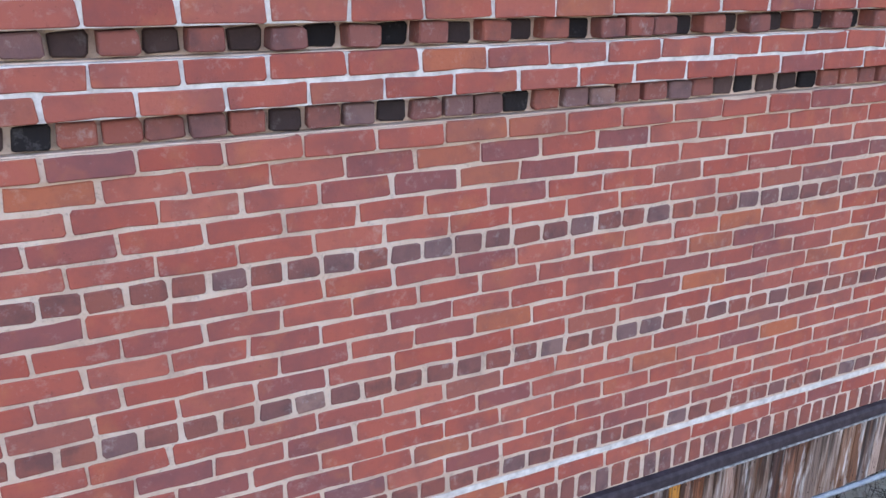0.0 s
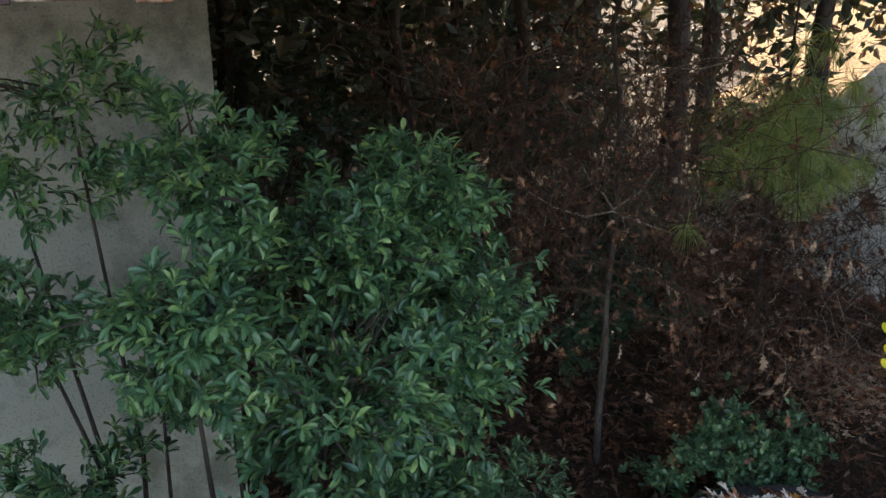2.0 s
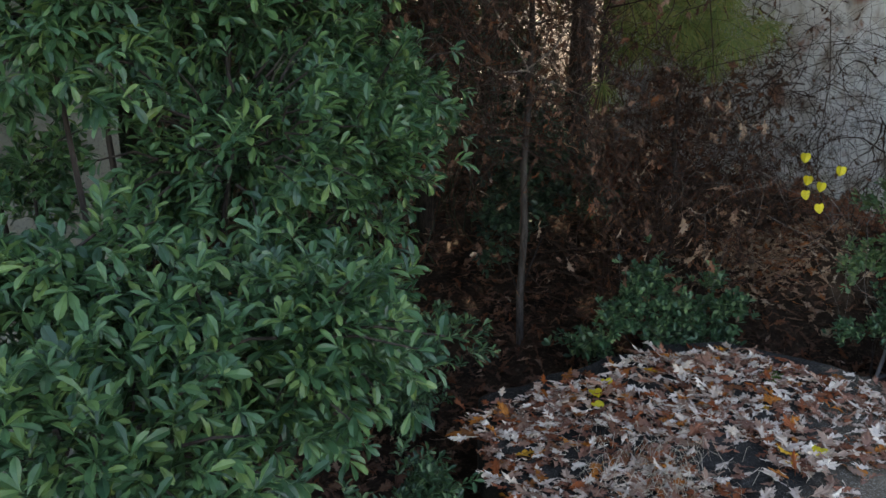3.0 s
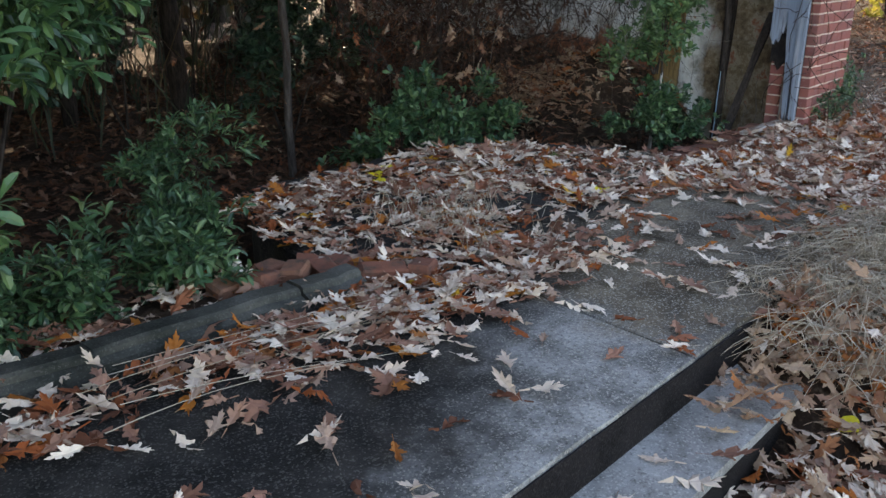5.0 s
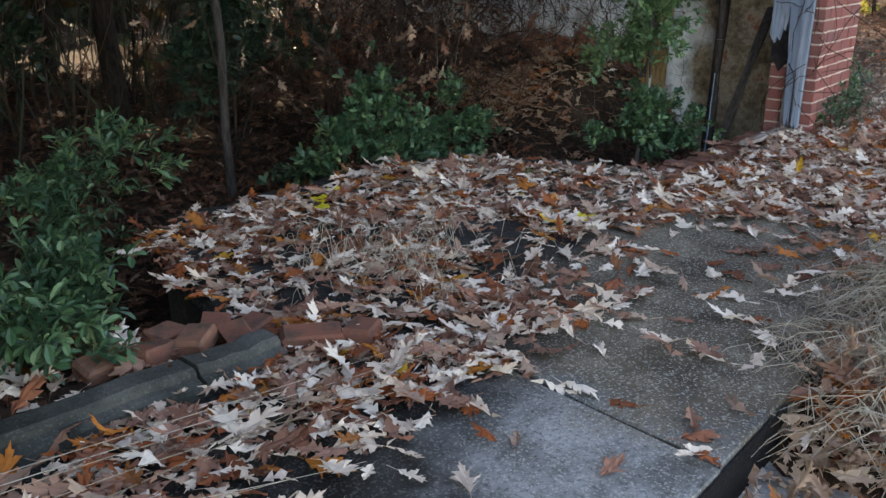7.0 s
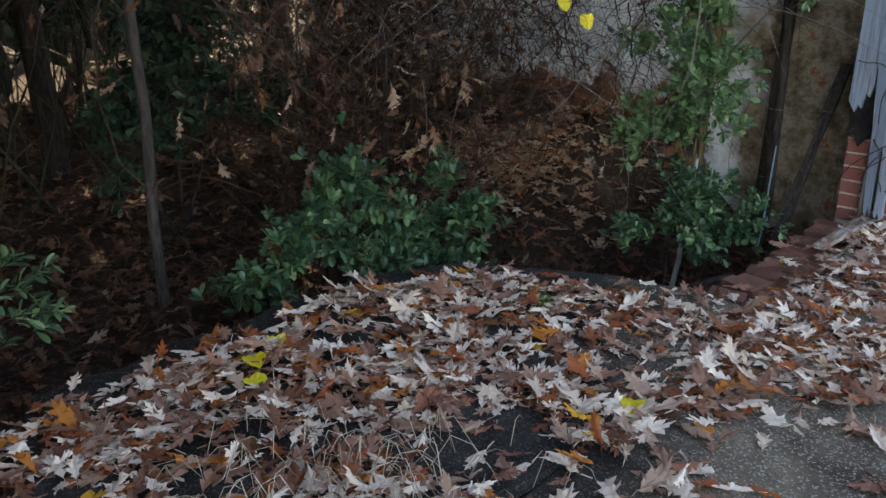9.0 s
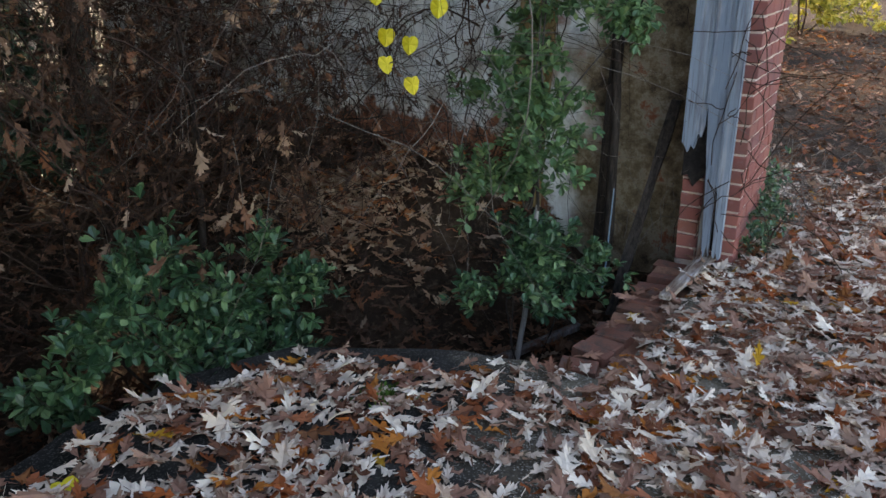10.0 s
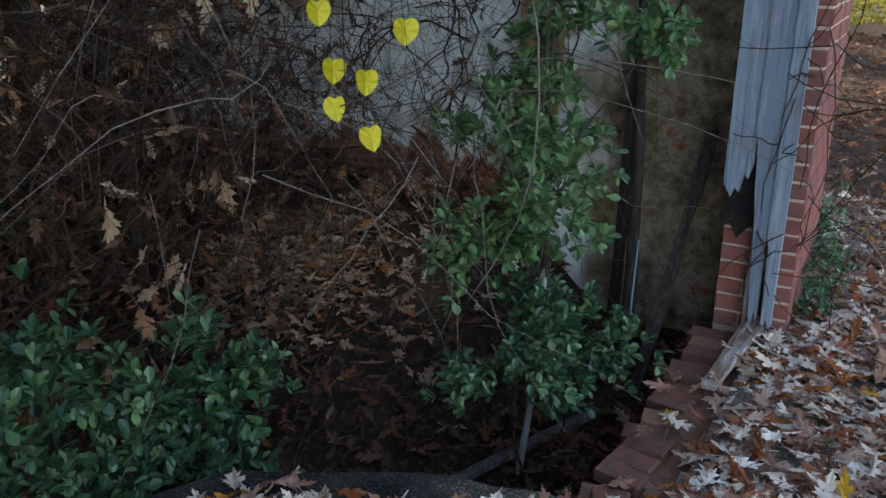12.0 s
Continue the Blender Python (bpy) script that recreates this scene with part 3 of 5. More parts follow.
for k in range(-2, 37):
    z = 4.055 + COURSE * k
    if k == -2:
        pitch, kind, out, z = 0.0775, EDGE, 0.0, 3.876
    elif k == -1:
        pitch, kind, out, z = 0.215, LONG, 0.0, 3.962
    elif k in (18, 21):
        pitch, kind, out = 0.1035, SHORTRECESS, 0.0
    elif k in (0, 6, 12, 28, 34):
        pitch, kind, out = 0.1065, SHORT, 0.0
    else:
        pitch, kind, out = 0.215, LONG, 0.0
    out = 0.012 if k == 17 else 0.022 if k in (19, 20) else 0.03 if k > 21 else out
    x = -2.95 + (0.107 if k % 2 else 0.0) + rng.uniform(-0.02, 0.02)
    while x < 6.93:
        y = WALL_Y - out + rng.uniform(-0.0015, 0.001)
        meshes = kind
        # sunk bricks get the darkened colour, as shade painted into their recess
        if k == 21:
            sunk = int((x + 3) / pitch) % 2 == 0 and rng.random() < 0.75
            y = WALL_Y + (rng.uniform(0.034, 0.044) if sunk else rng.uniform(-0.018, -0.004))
            meshes = SHORTRECESS if sunk else SHORT
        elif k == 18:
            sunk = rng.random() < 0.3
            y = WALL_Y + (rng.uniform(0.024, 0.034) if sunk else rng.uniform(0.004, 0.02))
            meshes = SHORTRECESS if sunk or rng.random() < 0.2 else SHORT
        lay(meshes, x, y, z + rng.uniform(-0.002, 0.002), front, spare["s" if meshes is SHORTRECESS else "h" if meshes in (SHORT, EDGE) else "b"], -0.1 < x < 2.0 and 3.8 < z < 5.0)
        x += pitch + rng.uniform(-0.003, 0.003)
for k0, k1, out in ((17, 17, 0.012), (19, 20, 0.022), (22, 36, 0.03)):
    mesh("corbel_core", *plain_block(-3.0, 7.01, WALL_Y - out + 0.006, WALL_Y + 0.02, 4.055 + COURSE * (k0 - 0.5) + 0.004, 4.055 + COURSE * (k1 + 0.5) - 0.004), MORTAR if k0 == 17 else REPOINT, front)
tagged(spare["b"].done("bricks", BRICK, front), kind="stuff")
tagged(spare["s"].done("sooty_bricks", RECESSBRICK, front), kind="stuff")
tagged(spare["h"].done("brick_ends", HEADER, front), kind="stuff")
mesh("coping", *block(-3.05, 7.08, 2.10, 2.56, 6.704, 6.78, 0.01), KERB, front)

# lintel beam, flashing and board cladding
lintel = thing("lintel_beam", 2.0, 2.34, 3.43, "silvered timber lintel with iron bolt plates, carrying the brick wall", "beam")
def under(ob, m):
    ob.parent = m
    ob.matrix_parent_inverse = Matrix.Translation(m.location).inverted()
    return ob
under(mesh("beam", *block(-3.0, 6.24, 2.19, 2.50, 3.513, 3.745, 0.006), GREYWOOD), lintel)
under(mesh("lower_beam", *block(-3.0, 6.24, 2.196, 2.49, 3.43, 3.480, 0.006), GREYWOOD), lintel)
# near-black fill paints the shade inside the slot between the beams
under(mesh("beam_gap", *plain_block(-3.0, 6.2, 2.235, 2.48, 3.4801, 3.5129), RECESSDARK), lintel)
for z in (3.69, 3.548):
    v, f = block(0.522, 0.556, 2.178, 2.192, z - 0.016, z + 0.016, 0.003)
    plate = under(mesh("bolt_plate", v, f, RUST, label="square rusty bolt plate"), lintel)
    v, f = block(0.531, 0.547, 2.168, 2.1785, z - 0.008, z + 0.008, 0.003)
    mesh("bolt_head", v, f, RUST, plate)
trim = thing("flashing", 2.0, 2.15, 3.766, "dark metal flashing strip under the brickwork", "flashing")
for xa, xb, lift in ((-3.0, 0.58, 0.0), (0.575, 1.72, 0.004), (1.715, 4.2, 0.0), (4.195, 7.05, 0.003)):
    v, f = [], []
    for i, x in enumerate(np.linspace(xa, xb, 24).tolist()):
        w = 0.005 * noise.noise(Vector((x * 2.2, 0, 0))) + lift
        e = 0.004 * noise.noise(Vector((x * 9, 4, 0)))
        v += [(x, 2.18, 3.824), (x, 2.152 + w, 3.820 + w), (x, 2.142 + w, 3.808 + w), (x, 2.138 + w, 3.776 + w + e), (x, 2.146 + w, 3.768 + w + e), (x, 2.18, 3.768)]
        if i:
            a = (i - 1) * 6
            f += [(a + j, a + j + 1, a + j + 7, a + j + 6) for j in range(5)]
    strip = under(mesh("strip", v, f, FLASHING), trim)
    v, f = block(xa + 0.002, xb - 0.002, 2.1435 + lift, 2.153 + lift, 3.757, 3.7665 + lift, 0.002)
    mesh("worn_edge", [(x, y, z + 0.003 * noise.noise(Vector((x * 6, 0, 0)))) for x, y, z in v], f, PALEEDGE, strip, "pale flaking lower edge")

fascia = thing("fascia", 2.0, 2.16, 3.42, "row of weathered upright boards over the lintel, one stretch missing", "fascia")
x = -2.9
while x < 6.2:
    w = rng.choice((0.058, 0.066, 0.074, 0.082, 0.09))
    if x < 0.42 < x + w + 0.03:
        w = 0.42 - x
    if 0.41 < x < 0.73:
        x = 0.745
        continue
    bottom = 3.425 + rng.uniform(-0.008, 0.008) - (0.03 if x < 0.42 else 0)
    y0 = 2.155 + rng.uniform(-0.004, 0.004)
    lean = rng.uniform(-0.006, 0.006)
    v, f = block(x + 0.0025, x + w - 0.0025, y0, y0 + 0.02, bottom, 3.764 + rng.uniform(-0.006, 0.002), 0.003)
    v = [(p + lean * (q - 3.6), yy + (0.01 if q < 3.5 else 0) * rng.random() * 0.3, q) for p, yy, q in v]
    amber = 2.10 < x + w / 2 < 2.18
    plank = under(mesh("board", v, f, AMBER if amber else FASCIA, label="amber-stained board" if amber else ""), fascia)
    if -0.3 < x < 3.4:
        for zz in (3.735, 3.47):
            nx = x + w * rng.uniform(0.35, 0.65)
            nv, nf = block(nx - 0.0028, nx + 0.0028, y0 - 0.0018, y0 + 0.002, zz - 0.0028, zz + 0.0028, 0.001)
            mesh("nail", nv, nf, RUST, plank)
    x += w
pipe = thing("conduit", 4.0, 2.15, 3.41, "thin blue-grey pipe along the lower edge of the boards", "pipe")
h = Heap()
h.tube([(x, 2.155 + 0.003 * math.sin(x * 5), 3.412 + 0.004 * math.sin(x * 3)) for x in np.linspace(2.06, 6.2, 30).tolist()], 0.014, 8)
under(h.done("tube", PIPE, smooth=True), pipe)

# plain brick pier that carries the lintel's other end
far_pier = tagged(new("wall_pier_far"), "plain red brick pier under the lintel's far end", "pier", kind="structure")
mesh("mortar_core", *plain_block(-2.99, -2.61, WALL_Y + 0.009, 2.50, -0.4, 3.425), MORTAR, far_pier)
h = Heap()
for k in range(46):
    for x in ((-2.9, -2.69) if k % 2 else (-2.79,)):
        v, f = plain_block(x - 0.1, x + (0.1 if k % 2 == 0 else 0.09), WALL_Y, WALL_Y + 0.09, 0.0 + 0.0735 * k, 0.061 + 0.0735 * k)
        h.add(v, f)
tagged(h.done("bricks", BRICK, far_pier), kind="stuff")

# ---- pier and post at the end of the opening ----
pier = tagged(new("wall_pier"), "red brick pier with pale mortar at the end of the opening", "pier", kind="structure")
PX0, PX1, PY1 = 6.26, 7.03, 2.465
mesh("mortar_core", *plain_block(PX0 + 0.009, PX1 - 0.009, WALL_Y + 0.009, PY1, -0.4, 3.82), MORTAR, pier)
PCOURSE = 0.0735
PL = [piece_mesh("brick", 0.200, 0.060, 0.09, PIERBRICK, 50 + i) for i in range(3)]
PS = [piece_mesh("brick", 0.096, 0.060, 0.09, PIERBRICK, 60 + i) for i in range(3)]
z, k = 0.03, 0
while z < 3.78:
    xs = [(0.10, 1), (0.313, 1), (0.526, 1), (0.69, 0)] if k % 2 else [(0.048, 0), (0.21, 1), (0.423, 1), (0.636, 1)]
    for dx, long in xs:
        ob = new("brick", rng.choice(PL if long else PS))
        ob.parent, ob.location = pier, (PX0 + dx + 0.002, WALL_Y + rng.uniform(-0.002, 0.002), z)
    for dy, long in ([(0.197, 1)] if k % 2 else [(0.145, 0), (0.247, 0)]):
        ob = new("brick", rng.choice(PL if long else PS))
        ob.parent, ob.location = pier, (PX0 + rng.uniform(-0.002, 0.001), WALL_Y + dy, z)
        ob.rotation_euler = (0, 0, radians(-90))
    z += PCOURSE
    k += 1

post = thing("door_post", 6.2, 2.34, 0.04, "blue-grey weathered door post, rotted away at its foot, against the pier", "post")


def rotten_board(name, y0, y1, x0, x1, top, cuts, mat):
    """An upright board facing along -x, whose foot is eaten away in a ragged line. cuts: the foot's height across the board."""
    n = len(cuts)
    ys = np.linspace(y0, y1, n).tolist()
    v = []
    for x in (x0, x1):
        v += [(x, y, c) for y, c in zip(ys, cuts)] + [(x, y, top) for y in ys]
    m = 2 * n
    f = [(i + 1, i, n + i, n + i + 1) for i in range(n - 1)] + [(m + i, m + i + 1, m + n + i + 1, m + n + i) for i in range(n - 1)]
    f += [(i, i + 1, m + i + 1, m + i) for i in range(n - 1)] + [(n, 0, m, m + n), (n - 1, 2 * n - 1, m + 2 * n - 1, m + n - 1)]
    return under(mesh(name, v, f, mat), post)


rotten_board("inner_board", 2.372, 2.478, 6.205, 6.235, 3.42, [0.72, 0.66, 0.68, 0.60, 0.62, 0.58, 0.61, 0.63], POSTWOOD)
rotten_board("face_board", 2.285, 2.376, 6.195, 6.23, 3.42, [0.06, 0.12, 0.05, 0.10, 0.30, 0.50, 0.62, 0.80, 0.84], POSTWOOD)
rotten_board("face_board", 2.225, 2.283, 6.185, 6.225, 3.42, [0.06, 0.05, 0.09, 0.06, 0.07, 0.4, 0.44], POSTWOOD)
# near-black board paints the dark hollow behind the rotted foot
rotten_board("backing_board", 2.232, 2.468, 6.236, 6.258, 3.42, [0.08, 0.06, 0.1, 0.2, 0.47, 0.44, 0.40, 0.46, 0.45], RECESSDARK)
for y in (2.255, 2.30, 2.335):
    v, f = block(6.2, 6.225, y - 0.012, y + 0.010, 0.05, 0.5 + 0.2 * rng.random(), 0.004)
    under(mesh("splinter", v, f, ROTWOOD), post)

sill = tagged(new("foundation"), "low crumbling red brick foundation course under the lost sill", "foundation", kind="structure")
mesh("footing", *plain_block(4.82, 7.0, 2.29, 2.46, -0.6, -0.03), DULL, sill)
DULLS = [piece_mesh("brick", 0.096, 0.060, 0.09, DULL, 70 + i, 0.005) for i in range(3)]
x = 4.86
while x < 6.24:
    ob = new("brick", rng.choice(DULLS))
    ob.parent, ob.location = sill, (x, 2.375 + rng.uniform(-0.03, 0.02), -0.012 + rng.uniform(-0.02, 0.008))
    ob.scale = (1, 1.6, 0.75)
    ob.rotation_euler = (radians(rng.uniform(-6, 6)), radians(rng.uniform(-5, 5)), radians(rng.uniform(-12, 12)))
    x += 0.107
board = thing("sill_board", 5.95, 2.31, 0.03, "short grey weathered sill board lying against the post's foot", "board")
v, f = block(-0.36, 0.30, -0.045, 0.045, 0, 0.024, 0.005)
mesh("plank", [(x, y * (1.0 if x > -0.3 else 0.6) + 0.008 * math.sin(x * 9), z) for x, y, z in v], f, GREYWOOD, board)
board.rotation_euler = (0, 0, radians(-4))

# ---- side and back walls of the ruin ----
def broken_wall(name, along, label, thick, mat=PLASTER):
    """A plastered wall with a ragged top. along: x, y, top from end to end."""
    (xa, ya, _), (xb, yb, _) = along[0], along[-1]
    way = Vector((xb - xa, yb - ya, 0)).normalized()
    side = Vector((-way.y, way.x, 0)) * thick
    v = []
    for x, y, top in along:
        v += [(x, y, -0.8), (x, y, top), (x + side.x, y + side.y, top - 0.05), (x + side.x, y + side.y, -0.8)]
    f = []
    for i in range(len(along) - 1):
        a = i * 4
        f += [(a + j, a + 4 + j, a + 5 + j, a + 1 + j) for j in range(3)]
    f += [(0, 1, 2, 3), tuple(range(4 * len(along) - 1, 4 * len(along) - 5, -1))]
    return tagged(mesh(name, v, f, mat), label, "wall", kind="structure")


broken_wall("wall_east", [(6.86, 7.4 - 0.35 * i, 1.6 + 0.145 * i + 0.12 * math.sin(i * 2.3)) for i in range(15)], "peeling grey plaster side wall with bare brick patches", 0.17)
broken_wall("wall_west", [(0.84 - 0.3 * i, 4.6, 3.7 + 0.1 * math.sin(i * 1.7)) for i in range(14)], "mottled grey-green rendered wall behind the tall shrub", -0.25, RENDER)

# timbers left against the side wall
for x0, y0, x1, y1, top, w, name, label in ((6.72, 3.05, 6.84, 3.0, 2.6, 0.03, "wall_stud", "dark upright stud against the plaster wall"), (5.98, 2.72, 6.52, 2.60, 0.78, 0.026, "leaning_plank", "dark plank leaning behind the post"),
                                            (6.74, 3.55, 6.84, 3.5, 2.8, 0.11, "wall_plank", "ochre-brown upright plank against the plaster wall")):
    z0 = ground_height(x0, y0) - 0.03
    plank = thing(name, x0, y0, z0, label, "plank")
    h = Heap()
    n = 7
    for i in range(n):
        k = i / (n - 1)
        cx, cy, cz = (x1 - x0) * k, (y1 - y0) * k, (top - z0) * k
        e = 0.006 * math.sin(i * 2.1)
        h.v += [(cx - 0.015, cy - w + e, cz), (cx + 0.015, cy - w + e, cz), (cx + 0.015, cy + w - e, cz), (cx - 0.015, cy + w - e, cz)]
        if i:
            a = (i - 1) * 4
            h.f += [(a + j, a + (j + 1) % 4, a + 4 + (j + 1) % 4, a + 4 + j) for j in range(4)]
    h.f += [(3, 2, 1, 0), tuple(range(4 * n - 4, 4 * n))]
    h.done("plank", OCHREWOOD if name == "wall_plank" else BARK, plank)
beam = thing("fallen_beam", 4.95, 3.25, -0.42, "rotten dark beam lying on the ruin's floor", "beam")
v, f = block(-0.05, 0.95, -0.02, 0.02, 0.0, 0.045, 0.01)
mesh("timber", [(x, y + 0.02 * math.sin(x * 6), z + 0.12 * x) for x, y, z in v], f, ROTWOOD, beam)
beam.rotation_euler = (0, 0, radians(-28))
# loose bricks by the kerb's end and rubble under the wall
LOOSE = [piece_mesh("loose_brick", 0.195, 0.058, 0.09, DULL, 80 + i, 0.01) for i in range(4)]
for me in LOOSE:
    for p in me.vertices:
        p.co.y -= 0.045
rb = random.Random(5)
spots = [(1.72, 2.52, 0.045, 20), (1.86, 2.50, 0.045, 35), (1.96, 2.43, 0.03, 70), (1.83, 2.62, 0.03, 15), (1.98, 2.58, 0.02, 50), (2.06, 2.50, 0.01, 10), (1.6, 2.56, 0.045, 0), (2.25, 2.19, 0.03, 25), (2.12, 2.28, 0.03, -35)]
spots += [(rb.uniform(6.2, 6.75), rb.uniform(3.3, 5.8), None, rb.uniform(0, 180)) for _ in range(12)]
for x, y, z, turn in spots:
    ob = new("loose_brick", rb.choice(LOOSE))
    zz = ground_height(x, y) + 0.008 if z is None else z
    ob.matrix_world = pose(x, y, zz, rb.uniform(-10, 10), rb.uniform(-10, 10), turn) @ Matrix.Diagonal((rb.uniform(0.6, 1), 1, 1, 1))
    tagged(ob, "loose red brick beside the kerb" if z is not None else "broken brick in the rubble under the wall", "brick", "loose bricks" if z is not None else "rubble bricks")


# ---- leaves ----
def oak_leaf(curl, fold, twist, slim=1.0):
    """A pointed, deeply lobed oak leaf, one unit long."""
    half = [[(0.0, 0.0), (0.05, 0.10), (0.20, 0.20), (0.26, 0.27), (0.13, 0.31), (0.0, 0.31)],
            [(0.0, 0.31), (0.13, 0.31), (0.28, 0.42), (0.43, 0.49), (0.36, 0.53), (0.39, 0.61), (0.24, 0.58), (0.12, 0.56), (0.0, 0.56)],
            [(0.0, 0.56), (0.12, 0.56), (0.19, 0.66), (0.31, 0.83), (0.16, 0.80), (0.09, 0.76), (0.0, 0.76)],
            [(0.0, 0.76), (0.09, 0.76), (0.13, 0.92), (0.06, 0.91), (0.0, 1.06)]]
    v, f, seen = [], [], {}
    for s in (1, -1):
        for poly in half:
            q = []
            for x, y in poly:
                key = (round(s * x, 4) + 0.0, y)
                if key not in seen:
                    seen[key] = len(v)
                    xx = s * x * slim
                    v.append((xx, y, 0.6 * (curl * (y - 0.45) ** 2 + fold * abs(xx) + twist * xx * (y - 0.5))))
                q.append(seen[key])
            f.append(tuple(q if s > 0 else q[::-1]))
    v += [(0.012, -0.02, 0.0), (0.006, -0.32, 0.02), (-0.006, -0.32, 0.02)]
    f.append((0, len(v) - 3, len(v) - 2, len(v) - 1))
    return v, f


OAKS = []
rj = random.Random(13)
for curl, fold, twist, slim in ((0.4, 0.3, 0.4, 0.7), (-0.5, 0.4, -0.6, 0.58), (0.8, -0.4, 0.7, 0.76), (0.3, 0.9, -0.9, 0.48), (-0.7, -0.5, 0.5, 0.66), (1.1, 0.7, 1.2, 0.54), (0.15, 0.2, 0.3, 0.7), (-1.0, 0.8, 0.9, 0.5)):
    v, f = oak_leaf(curl, fold, twist, slim)
    bend = rj.uniform(-0.5, 0.5)
    OAKS.append(([(x * rj.uniform(0.75, 1.25) + bend * y * y * 0.4, y + (rj.gauss(0, 0.035) if abs(x) > 0.1 else 0), z + rj.gauss(0, 0.03)) for x, y, z in v], f))
LAUREL = ([(0, 0, 0), (0.10, 0.3, 0.045), (0.18, 0.62, 0.05), (0.13, 0.88, -0.03), (0, 1.0, -0.13), (-0.13, 0.88, -0.03), (-0.18, 0.62, 0.05), (-0.10, 0.3, 0.045), (0, 0.5, 0.0)],
          [(i, (i + 1) % 8, 8) for i in range(8)])
BROAD = ([(0, 0, 0), (0.16, 0.3, 0.05), (0.29, 0.65, 0.08), (0.16, 0.93, 0.03), (0, 1.0, -0.05), (-0.16, 0.93, 0.03), (-0.29, 0.65, 0.08), (-0.16, 0.3, 0.05), (0, 0.5, 0.0)],
         [(i, (i + 1) % 8, 8) for i in range(8)])
SMALL = ([(0, 0, 0), (0.24, 0.45, 0.06), (0, 1.0, -0.06), (-0.24, 0.45, 0.06), (0, 0.5, 0)], [(0, 1, 4), (1, 2, 4), (2, 3, 4), (3, 0, 4)])
heart_half = [(0.12, -0.08), (0.29, -0.1), (0.43, -0.02), (0.51, 0.14), (0.53, 0.32), (0.49, 0.50), (0.40, 0.67), (0.28, 0.82), (0.13, 0.93)]
outline = [(0, 0)] + heart_half + [(0, 1.0)] + [(-x, y) for x, y in heart_half[::-1]]
HEART = ([(x, y, 0.25 * abs(x) - 0.2 * y * y + 0.03 * math.sin(i * 2.3)) for i, (x, y) in enumerate(outline)] + [(0, 0.4, -0.05)],
         [(i, (i + 1) % 20, 20) for i in range(20)])


def flat_leaf(r, x, y, z, tilt, size):
    return pose(x, y, z, r.gauss(0, tilt), r.gauss(0, tilt) + (180 if r.random() < 0.4 else 0), r.uniform(0, 360)) @ Matrix.Diagonal((size, size, size, 1))


def surface(x, y):
    """The height on which a fallen leaf rests."""
    on_porch = 1.06 < y < 2.3 and x < 7.6
    on_inner = 2.3 <= y < 3.75 and 2.1 + 0.25 * max(0, y - 2.9) < x < 4.8 - max(0, y - 2.6) * 0.42 - max(0, y - 3.4) * 1.6
    if on_porch or on_inner:
        return 0.004
    if 0.81 < y <= 1.06 and x < 2.72:
        return -0.148
    if 0.56 < y <= 0.81 and x < 1.95:
        return -0.298
    if 4.82 < x < 6.25 and 2.28 <= y < 2.47:
        return 0.02
    return ground_height(x, y)


def porch_cover(x, y):
    """How thickly leaves lie on the slab."""
    if y > 2.3:
        d = 0.8 if math.hypot(x - 3.25, y - 2.5) > 0.24 else 0.12
        rim = min(3.74 - y, 4.8 - max(0, y - 2.6) * 0.42 - max(0, y - 3.4) * 1.6 - x)
        d *= 0.12 + 0.88 * smoothstep(0.03, 0.22, rim)
    else:
        along_kerb = 1 - smoothstep(0.05, 0.55, 2.32 - y - 0.25 * smoothstep(0.9, 1.8, x))
        edge = 3.6 + min(0.75, 1.6 * (2.3 - y))
        far = 0.10 * smoothstep(2.6, 3.2, x) + 0.9 * smoothstep(edge - 0.35, edge + 0.25, x)
        along_kerb *= 1 - smoothstep(2.75, 3.1, x)
        d = max(along_kerb * smoothstep(0.3, 0.7, x) * (0.55 + 0.35 * smoothstep(1.1, 1.6, x)), far)
        d = max(d, 0.02)
    d *= 0.55 + 0.9 * max(0, noise.noise(Vector((x * 1.9, y * 1.9, 11))) + 0.4)
    return min(1.0, d)


r = random.Random(9)
litter = {"porch": [[] for _ in OAKS], "pale": [[] for _ in OAKS], "pit": [[] for _ in OAKS], "bank": [[] for _ in OAKS]}
made, litter_extra = 0, []
while made < 6600:
    x, y = r.uniform(0.3, 8.5), r.uniform(1.07, 3.68)
    if (y > 2.6 and surface(x + 0.05, y + 0.04) < -0.01) or surface(x, y) < -0.01 or (surface(x, y) > 0.015 and r.random() < 0.3) or r.random() > porch_cover(x, y):
        continue
    made += 1
    key = "pale" if r.random() < 0.38 else "porch"
    litter[key][r.randrange(8)].append(flat_leaf(r, x, y, surface(x, y) + 0.006 + abs(r.gauss(0, 0.014)), 13, r.uniform(0.08, 0.14)))
for _ in range(4200):
    x, y = 1.6 + r.random() ** 1.4 * 8.5 + r.gauss(0, 0.4), 1.1 - abs(r.gauss(0, 1.3))
    if (x < 2.75 and y > 0.80) or (x < 1.95 and y > 0.55):
        continue
    z = ground_height(x, y)
    key = "pale" if r.random() < 0.4 else "bank"
    litter[key][r.randrange(8)].append(flat_leaf(r, x, y, z + 0.015 + abs(r.gauss(0, 0.02)), 16, r.uniform(0.08, 0.135)))
for _ in range(6500):
    x, y = 7.1 + r.random() ** 1.5 * 11, 2.8 + r.gauss(0, 1.8)
    litter[r.choice(("bank", "pit", "pit", "pit"))][r.randrange(8)].append(flat_leaf(r, x, y, ground_height(x, y) + 0.02 + abs(r.gauss(0, 0.02)), 20, r.uniform(0.07, 0.12)))
